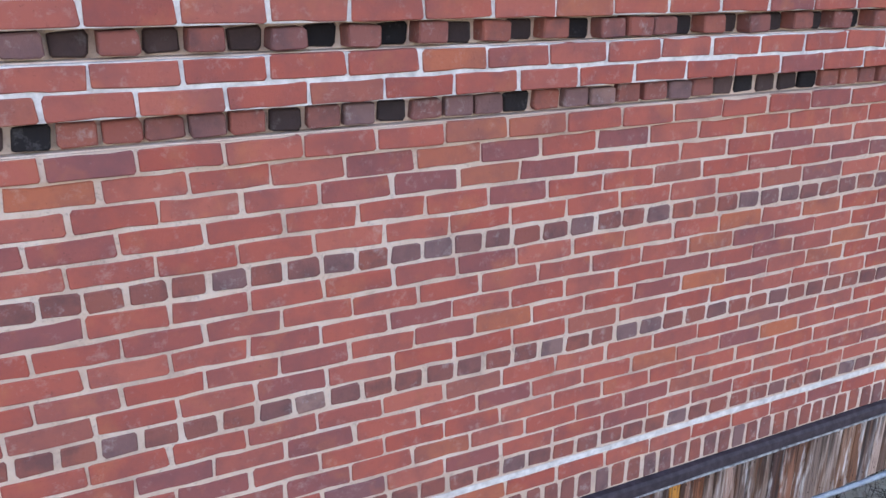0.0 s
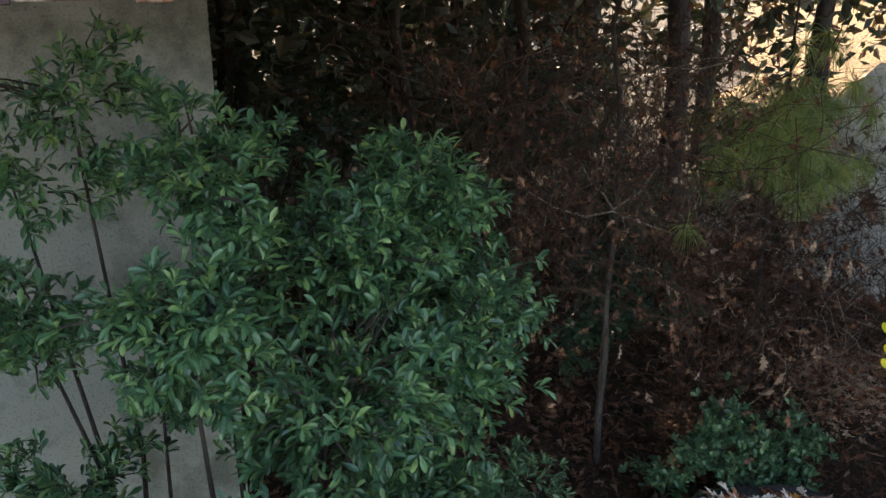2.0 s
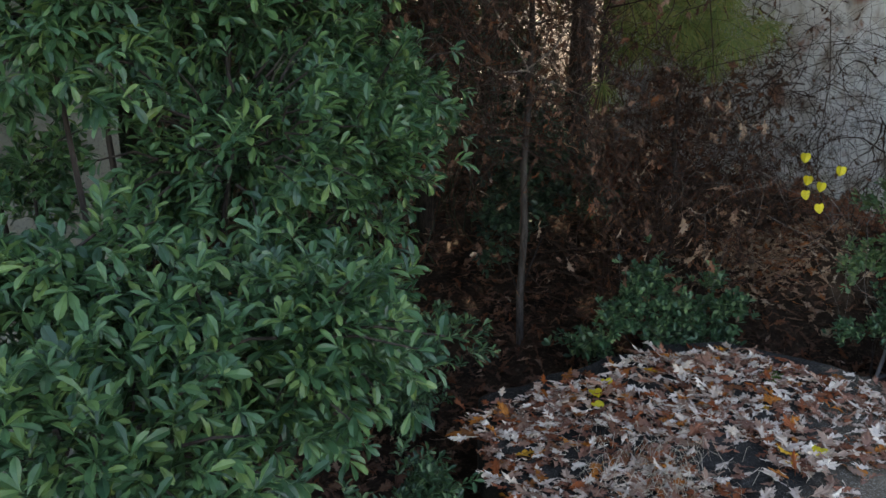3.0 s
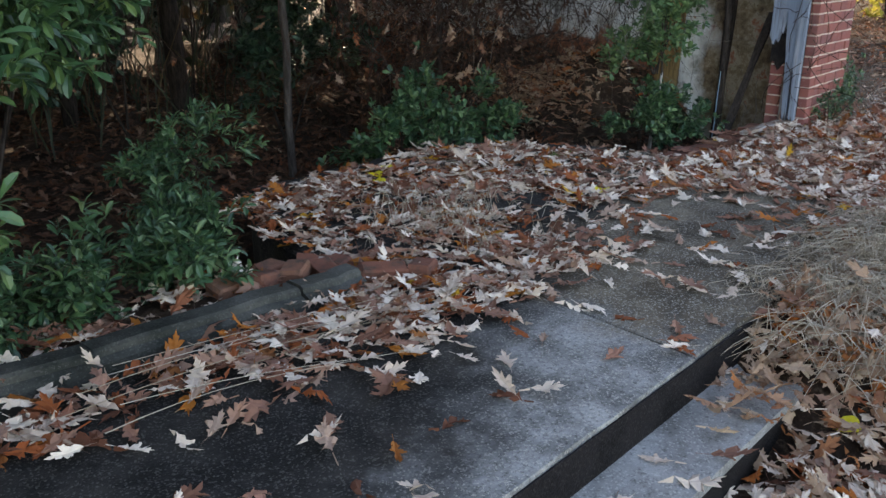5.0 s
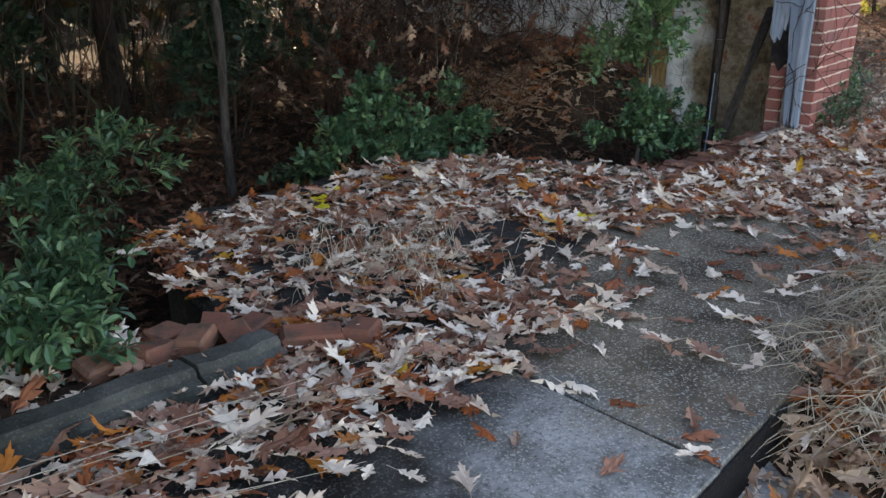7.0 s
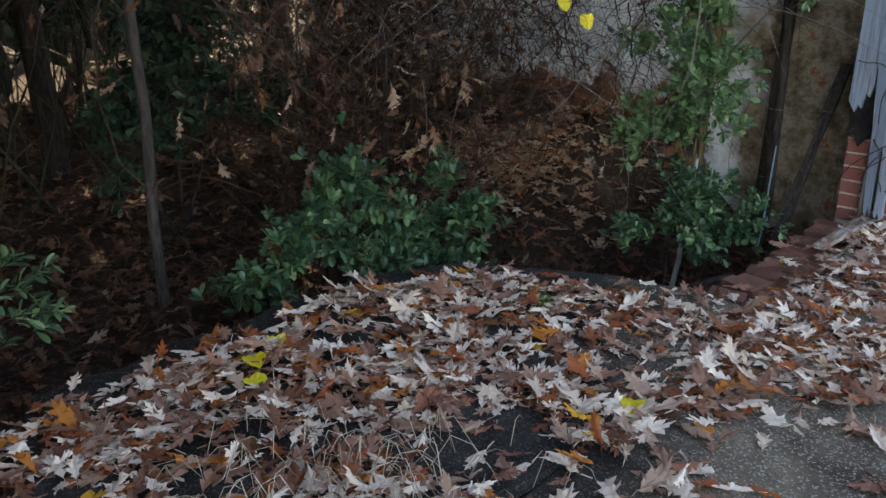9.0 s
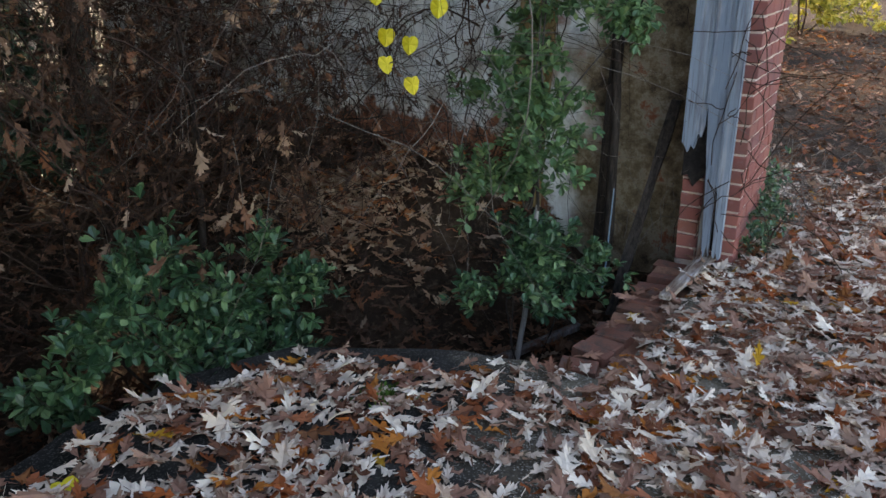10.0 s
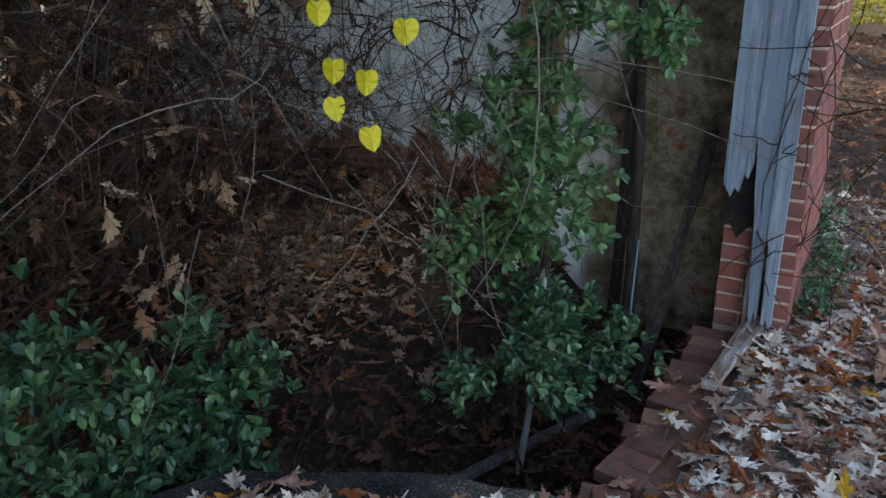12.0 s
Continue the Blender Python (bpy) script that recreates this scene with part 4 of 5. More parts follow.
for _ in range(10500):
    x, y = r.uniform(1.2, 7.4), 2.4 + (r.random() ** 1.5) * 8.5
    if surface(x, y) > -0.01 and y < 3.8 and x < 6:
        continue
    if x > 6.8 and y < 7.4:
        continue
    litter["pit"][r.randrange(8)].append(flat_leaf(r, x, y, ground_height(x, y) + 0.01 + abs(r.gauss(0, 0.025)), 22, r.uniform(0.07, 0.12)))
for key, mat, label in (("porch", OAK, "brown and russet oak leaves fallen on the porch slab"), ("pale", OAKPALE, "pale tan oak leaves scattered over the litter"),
                        ("pit", OAKDARK, "brown oak leaves on the floor of the ruin, colour darkened for its shade"), ("bank", OAK, "dry oak leaves on the bank beside the steps")):
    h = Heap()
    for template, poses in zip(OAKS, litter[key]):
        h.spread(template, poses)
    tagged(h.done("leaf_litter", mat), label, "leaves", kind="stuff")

for _ in range(420):
    x, y = r.gauss(2.85, 0.28), r.gauss(0.8, 0.22)
    if y > 1.05:
        continue
    z = max(ground_height(x, y), surface(x, y))
    litter_extra.append((r.randrange(8), flat_leaf(r, x, y, z + 0.02 + abs(r.gauss(0, 0.03)), 28, r.uniform(0.08, 0.13))))
for _ in range(900):
    x, y = r.gauss(5.85, 0.26), r.gauss(4.25, 0.32)
    if x > 6.8 or y < 3:
        continue
    litter_extra.append((r.randrange(8), flat_leaf(r, x, y, ground_height(x, y) + 0.02 + abs(r.gauss(0, 0.02)), 25, r.uniform(0.07, 0.12))))
for i in range(50):
    p = (r.uniform(4.3, 5.4), r.uniform(3.95, 4.4), r.uniform(0.0, 1.6))
    if i % 2 == 0:
        p = (r.uniform(3.6, 6.3), r.uniform(4.1, 5.2), r.uniform(0.3, 2.1))
    for _ in range(r.choice((1, 1, 2, 3))):
        q = (p[0] + r.gauss(0, 0.03), p[1] + r.gauss(0, 0.03), p[2] + r.gauss(0, 0.03))
        litter_extra.append((r.randrange(8), aim((r.gauss(0, 0.6), r.gauss(0, 0.6), r.gauss(-0.5, 0.5)), r.uniform(0, 6), r.uniform(0.09, 0.14), q)))
h = Heap()
for i, m in litter_extra:
    h.spread(OAKS[i], [m])
tagged(h.done("leaf_litter", OAKTAN), "mixed tan and brown oak leaves heaped by the steps and wall", "leaves", kind="stuff")

# single leaves on the bare concrete
LEAFMESH = []
for i, (v, f) in enumerate(OAKS):
    for mat in (OAKPALE, OAK):
        me = bpy.data.meshes.new("oak_leaf")
        me.from_pydata(v, [], f)
        me.materials.append(mat)
        LEAFMESH.append(me)
for i in range(84):
    x, y = r.uniform(0.9, 4.2), r.uniform(1.1, 2.3)
    if x < 2.0 and y > 1.15 and r.random() < 0.75:
        x += 2.0
    step = i % 6 == 0
    if step:
        x, y = r.uniform(1.3, 2.65), r.uniform(0.85, 1.03)
    ob = new("oak_leaf", LEAFMESH[(2 * i) % 16 if r.random() < 0.75 else (2 * i + 1) % 16])
    s = r.uniform(0.085, 0.14)
    ob.matrix_world = pose(x, y, surface(x, y) + 0.006, r.gauss(0, 6), r.gauss(0, 6), r.uniform(0, 360)) @ Matrix.Diagonal((s, s, s, 1))
    tagged(ob, "dry tan oak leaf lying on the concrete" if ob.data.materials[0] is OAKPALE else "russet oak leaf lying on the concrete", "leaf", "fallen leaves")

def vine_points(r, p0):
    a, l, rise = r.uniform(0, 6.3), r.uniform(0.06, 0.16), r.uniform(0.04, 0.12)
    d = Vector((math.cos(a), math.sin(a), 0))
    return [p0, p0 + d * l * 0.4 + Vector((0, 0, rise)), p0 + d * l * 0.8 + Vector((0, 0, rise * 0.9)), p0 + d * l * 1.2 + Vector((0, 0, rise * 0.3))]


# ---- dry grass beside the steps ----
h = Heap()
for _ in range(6500):
    cx, cy = r.gauss(3.4, 0.6), r.gauss(0.75, 0.32)
    if cx < 2.72 or cy > 1.25 or noise.noise(Vector((cx * 4, cy * 4, 2))) < -0.12:
        continue
    z = ground_height(cx, cy)
    a, l = r.uniform(0, 6.3), r.uniform(0.09, 0.27)
    rise = r.uniform(0.03, 0.13)
    p0 = Vector((cx, cy, z))
    d = Vector((math.cos(a), math.sin(a), 0))
    h.tube([p0, p0 + d * l * 0.4 + Vector((0, 0, rise)), p0 + d * l * 0.8 + Vector((0, 0, rise * 0.9)), p0 + d * l * 1.2 + Vector((0, 0, rise * 0.3))], [0.0021, 0.0018, 0.0014, 0.0008], 3)
tagged(h.done("dry_grass", STRAW), "matted dry straw-coloured grass beside the steps", "grass", kind="stuff")

h = Heap()
for _ in range(170):
    p0 = Vector((r.gauss(2.82, 0.2), r.gauss(2.62, 0.22), 0.0))
    h.tube(vine_points(r, p0), [0.0016, 0.0014, 0.0011, 0.0006], 3)
tagged(h.done("grass_tuft", STRAW), "dry brown grass tuft rooted in the slab's edge", "grass", kind="stuff")

# long dry stems on the slab
for (xa, ya), (xb, yb) in (((0.95, 2.22), (2.35, 1.95)), ((0.75, 2.1), (2.1, 1.83)), ((0.9, 2.02), (1.75, 1.72)), ((1.0, 2.28), (2.2, 2.05)), ((1.25, 2.05), (2.55, 1.80)), ((0.85, 2.16), (1.9, 2.02)), ((0.8, 1.92), (1.6, 1.78))):
    stem = thing("dry_stem", xa, ya, 0.01, "long thin dry grass stem lying on the slab", "stem", "dry stems")
    h = Heap()
    h.tube([(k * (xb - xa), k * (yb - ya) + 0.05 * math.sin(k * 3 + xa * 9), 0.03 + 0.02 * math.sin(k * 3.1)) for k in np.linspace(0, 1, 9).tolist()], [0.0014 - 0.0008 * k for k in np.linspace(0, 1, 9).tolist()], 5)
    h.done("stalk", STRAW, stem)


# ---- shrubs ----
def shrub(name, base, blobs, clusters, template, size, mat, bark, label, category, seed, per=7, stem=0.012, up=0.35, group=""):
    """An evergreen shrub: stems from the base to each clump, and whorls of leaves about the clumps."""
    r = random.Random(seed)
    t = thing(name, *base, label, category, group)
    o = Vector(base)
    stems, crown = Heap(), Heap()
    limbs = []
    total = sum(b[3] * b[4] + b[4] * b[5] + b[3] * b[5] for b in blobs)
    for bx, by, bz, rx, ry, rz in blobs:
        c = Vector((bx, by, bz))
        root = o + Vector((r.uniform(-0.05, 0.05), r.uniform(-0.05, 0.05), -0.03))
        midp = root.lerp(c, 0.5) + Vector((r.uniform(-0.1, 0.1), r.uniform(-0.1, 0.1), r.uniform(0, 0.15)))
        limb = Heap()
        limbs.append(limb)
        limb.tube([root - o, root.lerp(midp, 0.5) - o, midp - o, midp.lerp(c, 0.6) - o, c - o], [stem, stem * 0.85, stem * 0.7, stem * 0.5, stem * 0.3], 6)
        n = max(3, int(clusters * (rx * ry + ry * rz + rx * rz) / total))
        sprays = []
        for _ in range(max(3, n // 13)):
            d = Vector((r.gauss(0, 1), r.gauss(0, 1), r.gauss(0, 1))).normalized()
            k = (r.uniform(1.1, 1.4) if r.random() < 0.15 else r.uniform(0.3, 1.0) ** 0.5) * (1 + 0.6 * noise.noise(c * 3 + d * 2.6))
            sprays.append((d, c + Vector((d.x * rx, d.y * ry, d.z * rz)) * k))
        for _ in range(n):
            d, p = r.choice(sprays)
            p = p + Vector((r.gauss(0, 1), r.gauss(0, 1), r.gauss(0, 0.8))) * size * 0.95 - d * size * abs(r.gauss(0, 1.0))
            way = (d + Vector((0, 0, up)) + Vector((r.gauss(0, 0.3), r.gauss(0, 0.3), r.gauss(0, 0.3)))).normalized()
            if r.random() < 0.2:
                stems.tube([c.lerp(p, 0.55) + Vector((r.gauss(0, 0.03), r.gauss(0, 0.03), 0)) - o, c.lerp(p, 0.7) - o + Vector((0, 0, 0.02)), p - o], [stem * 0.25, stem * 0.2, stem * 0.12], 4)
            poses = []
            turn = r.uniform(0, 6.3)
            side = way.orthogonal().normalized()
            other = way.cross(side)
            for i in range(per):
                a = turn + i * 2.4
                open_ = r.uniform(0.55, 1.15)
                lw = way * math.cos(open_) + (side * math.cos(a) + other * math.sin(a)) * math.sin(open_)
                poses.append(aim(lw, r.gauss(0, 0.4), size * r.uniform(0.7, 1.2), p - o - way * size * 0.1 * i))
            crown.spread(template, poses)
    tagged(stems.done("twig_tangle", bark, t, "thin woody twigs"), kind="stuff")
    for limb in limbs:
        limb.done("stem", bark, t)
    crown.done("crown", mat, t, "dense whorls of leaves")
    return t


shrub("laurel_shrub", (0.55, 2.75, -0.38),
      [(1.45, 3.42, 2.48, 0.40, 0.33, 0.26), (1.74, 3.36, 2.02, 0.30, 0.32, 0.30), (1.0, 3.15, 2.32, 0.45, 0.38, 0.36), (0.5, 3.2, 2.72, 0.3, 0.3, 0.28), (0.32, 2.75, 2.36, 0.30, 0.32, 0.28),
       (0.85, 2.8, 1.9, 0.48, 0.4, 0.38), (1.38, 3.1, 1.72, 0.40, 0.38, 0.38), (1.25, 2.95, 1.25, 0.30, 0.32, 0.32), (0.5, 2.05, 1.62, 0.36, 0.3, 0.32), (0.8, 2.06, 1.52, 0.24, 0.26, 0.28),
       (0.2, 1.85, 1.42, 0.34, 0.28, 0.34), (0.9, 2.5, 1.2, 0.25, 0.3, 0.3), (0.2, 1.95, 0.9, 0.4, 0.3, 0.4), (0.35, 2.35, 0.7, 0.4, 0.35, 0.4), (0.15, 1.6, 0.8, 0.25, 0.2, 0.3), (0.55, 2.5, 1.35, 0.3, 0.3, 0.35), (-0.12, 2.25, 1.74, 0.3, 0.22, 0.22), (0.22, 2.2, 1.76, 0.28, 0.24, 0.22)],
      5400, LAUREL, 0.064, GREEN, BARK, "tall glossy green laurel bush grown out under the lintel", "shrub", 21, 8, 0.02)
shrub("laurel_shrub", (0.12, 3.85, -0.36), [(0.1, 3.7, 2.95, 0.36, 0.25, 0.24), (-0.15, 3.75, 2.65, 0.3, 0.25, 0.2), (-0.15, 3.5, 2.1, 0.36, 0.3, 0.34), (0.3, 3.5, 1.75, 0.28, 0.25, 0.36), (-0.1, 3.5, 1.3, 0.34, 0.25, 0.3)],
      640, LAUREL, 0.066, GREEN, BARK, "thin leggy laurel stems before the mottled plaster wall", "shrub", 27, 7, 0.018)
shrub("low_shrub", (1.3, 2.75, -0.36), [(1.1, 2.75, 0.14, 0.32, 0.22, 0.2), (1.5, 2.78, 0.14, 0.24, 0.22, 0.2), (0.75, 2.8, 0.12, 0.3, 0.22, 0.22), (1.62, 2.95, 0.2, 0.16, 0.18, 0.17)],
      560, LAUREL, 0.058, GREEN2, BARK, "low leafy green shrub behind the kerb", "shrub", 22, 7, 0.008, group="low shrubs")
shrub("low_shrub", (2.4, 4.1, -0.36), [(2.4, 4.1, 0.15, 0.3, 0.28, 0.32), (2.2, 4.0, 0.0, 0.25, 0.25, 0.25)], 280, LAUREL, 0.062, GREEN2, BARK,
      "small dark green shrub beside the slab", "shrub", 23, 7, 0.008, group="low shrubs")
shrub("low_shrub", (4.2, 3.95, -0.36), [(3.95, 3.95, 0.22, 0.2, 0.2, 0.22), (4.2, 4.0, 0.30, 0.16, 0.2, 0.18), (4.45, 3.9, 0.12, 0.22, 0.2, 0.2), (4.72, 3.8, 0.05, 0.2, 0.2, 0.16), (3.7, 4.0, 0.0, 0.2, 0.2, 0.25), (4.1, 3.85, -0.05, 0.25, 0.2, 0.2), (4.55, 3.75, -0.1, 0.25, 0.2, 0.15)],
      680, BROAD, 0.056, GREEN2, BARK, "spreading green shrub growing behind the slab's edge", "shrub", 24, 6, 0.008, group="low shrubs")
shrub("low_shrub", (5.4, 2.95, -0.5), [(5.3, 2.95, 0.06, 0.30, 0.25, 0.17), (5.65, 2.82, 0.06, 0.28, 0.2, 0.13), (5.45, 3.0, 0.2, 0.2, 0.2, 0.15)], 360, BROAD, 0.046, GREEN2, BARK,
      "bushy grey-green shrub at the young tree's foot", "shrub", 26, 7, 0.006, group="low shrubs")
tree = shrub("young_tree", (5.5, 2.95, 0.42), [(5.5, 2.95, 0.72, 0.3, 0.24, 0.22), (5.25, 3.0, 0.55, 0.2, 0.2, 0.14), (5.6, 3.0, 1.05, 0.16, 0.18, 0.2), (5.45, 2.98, 0.92, 0.3, 0.2, 0.12), (5.9, 2.68, 1.25, 0.33, 0.16, 0.11), (5.6, 3.0, 1.5, 0.25, 0.2, 0.2)],
      560, BROAD, 0.05, OLIVE, SAPBARK, "slim young evergreen tree with small olive leaves", "young tree", 25, 7, 0.006)
h = Heap()
h.tube([(-0.12, 0.03, -0.95), (-0.06, 0.0, -0.55), (-0.02, 0.0, -0.3), (0.03, 0.0, -0.02)], [0.015, 0.014, 0.013, 0.010], 8)
h.done("trunk", PALEBARK, tree, "slender pale trunk", True)
h = Heap()
h.tube([(0.03, 0.0, -0.02), (0.02, 0.01, 0.2), (0.05, -0.01, 0.42), (0.03, 0.02, 0.62), (0.08, 0.03, 0.85), (0.1, 0.05, 1.15)], [0.009, 0.007, 0.006, 0.005, 0.004, 0.002], 6)
h.done("leader", SAPBARK, tree, "thin dark leading shoot", True)


# the two shrubs at y 8.2 are added to hide the bright ground behind
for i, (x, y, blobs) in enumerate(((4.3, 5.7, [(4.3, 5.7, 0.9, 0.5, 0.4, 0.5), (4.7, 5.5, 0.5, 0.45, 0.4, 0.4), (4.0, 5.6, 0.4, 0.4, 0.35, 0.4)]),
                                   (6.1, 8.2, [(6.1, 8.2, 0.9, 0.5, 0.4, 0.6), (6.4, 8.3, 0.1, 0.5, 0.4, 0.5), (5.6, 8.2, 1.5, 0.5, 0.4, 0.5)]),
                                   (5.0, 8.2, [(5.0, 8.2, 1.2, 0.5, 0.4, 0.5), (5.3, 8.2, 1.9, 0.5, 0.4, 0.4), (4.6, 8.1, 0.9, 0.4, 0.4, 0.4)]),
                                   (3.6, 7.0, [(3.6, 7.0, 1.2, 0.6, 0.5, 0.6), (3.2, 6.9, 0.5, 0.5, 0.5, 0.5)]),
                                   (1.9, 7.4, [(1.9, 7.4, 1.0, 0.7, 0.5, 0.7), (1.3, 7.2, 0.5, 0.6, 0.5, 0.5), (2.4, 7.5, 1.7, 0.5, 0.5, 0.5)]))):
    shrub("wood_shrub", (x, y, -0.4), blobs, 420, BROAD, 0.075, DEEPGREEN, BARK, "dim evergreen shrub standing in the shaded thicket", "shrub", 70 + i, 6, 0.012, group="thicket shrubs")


# ---- saplings, trees ----
GAP = Vector((6.6, 12.0, -0.3))  # the sun finds one gap in the canopy


def trunk(name, base, top, radius, bark, label, seed, limbs=4, crown=None, category="tree", group=""):
    r = random.Random(seed)
    t = thing(name, *base, label, category, group)
    o, e = Vector(base), Vector(top)
    pts = [Vector((0, 0, 0)).lerp(e - o, k) + Vector((r.gauss(0, 1), r.gauss(0, 1), 0)) * 0.02 * (e - o).length / 3 * math.sin(k * 3.1) for k in np.linspace(0, 1, 12).tolist()]
    h = Heap()
    h.tube(pts, [radius * (1.15 - 0.75 * k) for k in np.linspace(0, 1, 12).tolist()], 8)
    h.done("trunk", bark, t, smooth=True)
    for i in range(limbs):
        p = pts[r.randrange(4, 11)]
        a = r.uniform(0, 6.3)
        d = Vector((math.cos(a), math.sin(a), r.uniform(0.1, 0.6))).normalized() * r.uniform(0.3, 0.9) * (e - o).length * 0.28
        h = Heap()
        h.tube([p, p + d * 0.4 + Vector((0, 0, -0.03)), p + d * 0.75, p + d], [radius * 0.3, radius * 0.22, radius * 0.15, radius * 0.06], 5)
        h.done("limb", bark, t)
    if crown:
        count, centre, radii, size, template, mat = crown
        h = Heap()
        c = Vector(centre) - o
        poses = []
        lumps = [c + Vector((r.gauss(0, 0.5) * radii[0], r.gauss(0, 0.5) * radii[1], r.gauss(0, 0.5) * radii[2])) for _ in range(22)]
        for _ in range(count):
            q = r.choice(lumps) + Vector((r.gauss(0, 0.27) * radii[0], r.gauss(0, 0.27) * radii[1], r.gauss(0, 0.27) * radii[2]))
            if (q + o).y < 3.2 and (q + o).x > -4:
                continue
            off = q + o - GAP
            if (off - SUN_WAY * off.dot(SUN_WAY)).length < 0.75:
                continue
            poses.append(aim((r.gauss(0, 1), r.gauss(0, 1), r.gauss(-0.2, 0.6)), r.uniform(0, 6), size * r.uniform(0.6, 1.3), q))
        h.spread(template, poses)
        h.done("crown", mat, t, "uneven leafy crown")
    return t


# the sapling's leafy crown is unseen, added overhead to shade the thicket
trunk("sapling", (3.64, 4.78, -0.4), (3.62, 4.75, 5.0), 0.026, SAPBARK, "slender grey sapling with bare side twigs", 31, 2, (2600, (3.6, 4.6, 4.9), (1.9, 1.0, 0.6), 0.2, SMALL, WOODS), "sapling")
sapling = scene.objects["sapling"]
for way in ([(-0.03, 0, 2.15), (-0.3, -0.06, 2.16), (-0.6, -0.12, 2.28), (-0.86, -0.2, 2.44), (-0.95, -0.2, 2.36)], [(-0.03, 0, 2.15), (0.15, -0.02, 2.07), (0.36, -0.05, 1.98), (0.52, -0.06, 1.92)],
            [(-0.03, 0, 2.17), (-0.2, -0.1, 2.33), (-0.36, -0.2, 2.42), (-0.5, -0.25, 2.6)], [(-0.02, 0, 3.1), (0.25, -0.06, 3.16), (0.5, -0.13, 3.14), (0.8, -0.2, 3.2)], [(-0.03, 0, 2.16), (0.12, -0.1, 2.3), (0.22, -0.16, 2.5)]):
    h = Heap()
    h.tube(way, [0.008 - 0.0013 * i for i in range(len(way))], 5)
    h.done("side_twig", PALETWIG, sapling, "bare pale side twig")
# these two crowns are spread unseen above the ruin to darken its floor
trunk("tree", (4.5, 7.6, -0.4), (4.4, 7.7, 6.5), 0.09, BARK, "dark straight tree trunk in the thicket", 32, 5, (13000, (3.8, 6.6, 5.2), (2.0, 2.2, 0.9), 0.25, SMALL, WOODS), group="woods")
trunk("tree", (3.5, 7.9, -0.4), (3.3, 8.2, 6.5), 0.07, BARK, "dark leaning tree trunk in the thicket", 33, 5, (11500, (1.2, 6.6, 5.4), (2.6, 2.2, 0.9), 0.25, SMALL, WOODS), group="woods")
trunk("tree", (6.32, 2.86, -0.25), (6.42, 2.95, 3.4), 0.028, BARK, "dark crooked trunk beside the plaster wall", 34, 6, (700, (6.35, 2.9, 2.2), (0.5, 0.35, 0.5), 0.05, SMALL, OLIVE))
k = 0
for x in range(-10, 17, 3):
    for y in (9.8, 12.4, 15.2):
        k += 1
        px, py = x + r.uniform(-0.9, 0.9), y + r.uniform(-0.9, 0.9)
        hgt = r.uniform(9, 12)
        trunk("tree", (px, py, -0.45), (px + r.uniform(-0.6, 0.6), py, hgt), r.uniform(0.1, 0.17), BARK, "tall dark woodland tree behind the ruin", 100 + k, 5,
              (3000, (px, py, hgt * (0.74 if 6.5 < px < 13.2 else 0.55)), (2.4, 2.2, hgt * (0.19 if 6.5 < px < 13.2 else 0.36)), 0.32, SMALL, WOODS), group="woods")
# trees added outside the view to block sky light from the ruin's left
for i, (x, y) in enumerate(((-1.6, 6.6), (-4.2, 5.4), (-4.6, 8.2), (-7.0, 6.5))):
    trunk("tree", (x, y, -0.4), (x + 0.2, y, 8.0), 0.11, BARK, "woodland tree added out of view beside the ruin to shade it", 140 + i, 5, (3400, (x, y, 4.0), (2.2, 2.0, 2.6), 0.3, SMALL, WOODS), group="woods")
# pine bough and sunlit shrubs
trunk("pine_sapling", (5.35, 4.95, -0.2), (5.2, 4.8, 3.2), 0.022, BARK, "young pine with drooping yellow-green needles", 36, 5, None, "pine")
pine = scene.objects["pine_sapling"]
h = Heap()
for _ in range(100):
    c = Vector((r.gauss(-0.3, 0.34), r.gauss(-0.28, 0.2), 2.44 + r.gauss(0, 0.25)))
    for _ in range(64):
        d = Vector((r.gauss(0, 0.6), r.gauss(0, 0.6), r.gauss(-0.5, 0.5))).normalized()
        h.tube([c, c + d * 0.1 + Vector((0, 0, 0.01)), c + d * 0.19 + Vector((0, 0, -0.03))], [0.0026, 0.0024, 0.001], 3)
h.done("needles", PINE, pine, "long soft needles")
for i, (x, y) in enumerate(((15.5, 4.2), (17.5, 3.4), (16.5, 5.6), (19.0, 5.0), (20, 3.2))):
    shrub("autumn_shrub", (x, y, 0.1), [(x, y, 0.9, 1.0, 0.8, 0.8), (x + 0.6, y - 0.4, 0.6, 0.7, 0.7, 0.6), (x - 0.3, y + 0.3, 1.5, 0.7, 0.6, 0.6)], 330, SMALL, 0.13, SUNNY, TWIG,
          "sunlit yellow-green shrub beyond the pier", "shrub", 60 + i, 6, 0.02, group="sunlit shrubs")


# ---- thicket of vines and twigs ----
def vine(r, p, way, length, wander, drop, n=8):
    pts, d = [Vector(p)], Vector(way).normalized()
    for _ in range(n):
        d = (d + Vector((r.gauss(0, wander), r.gauss(0, wander), r.gauss(-drop, wander)))).normalized()
        pts.append(pts[-1] + d * length / n)
    return pts


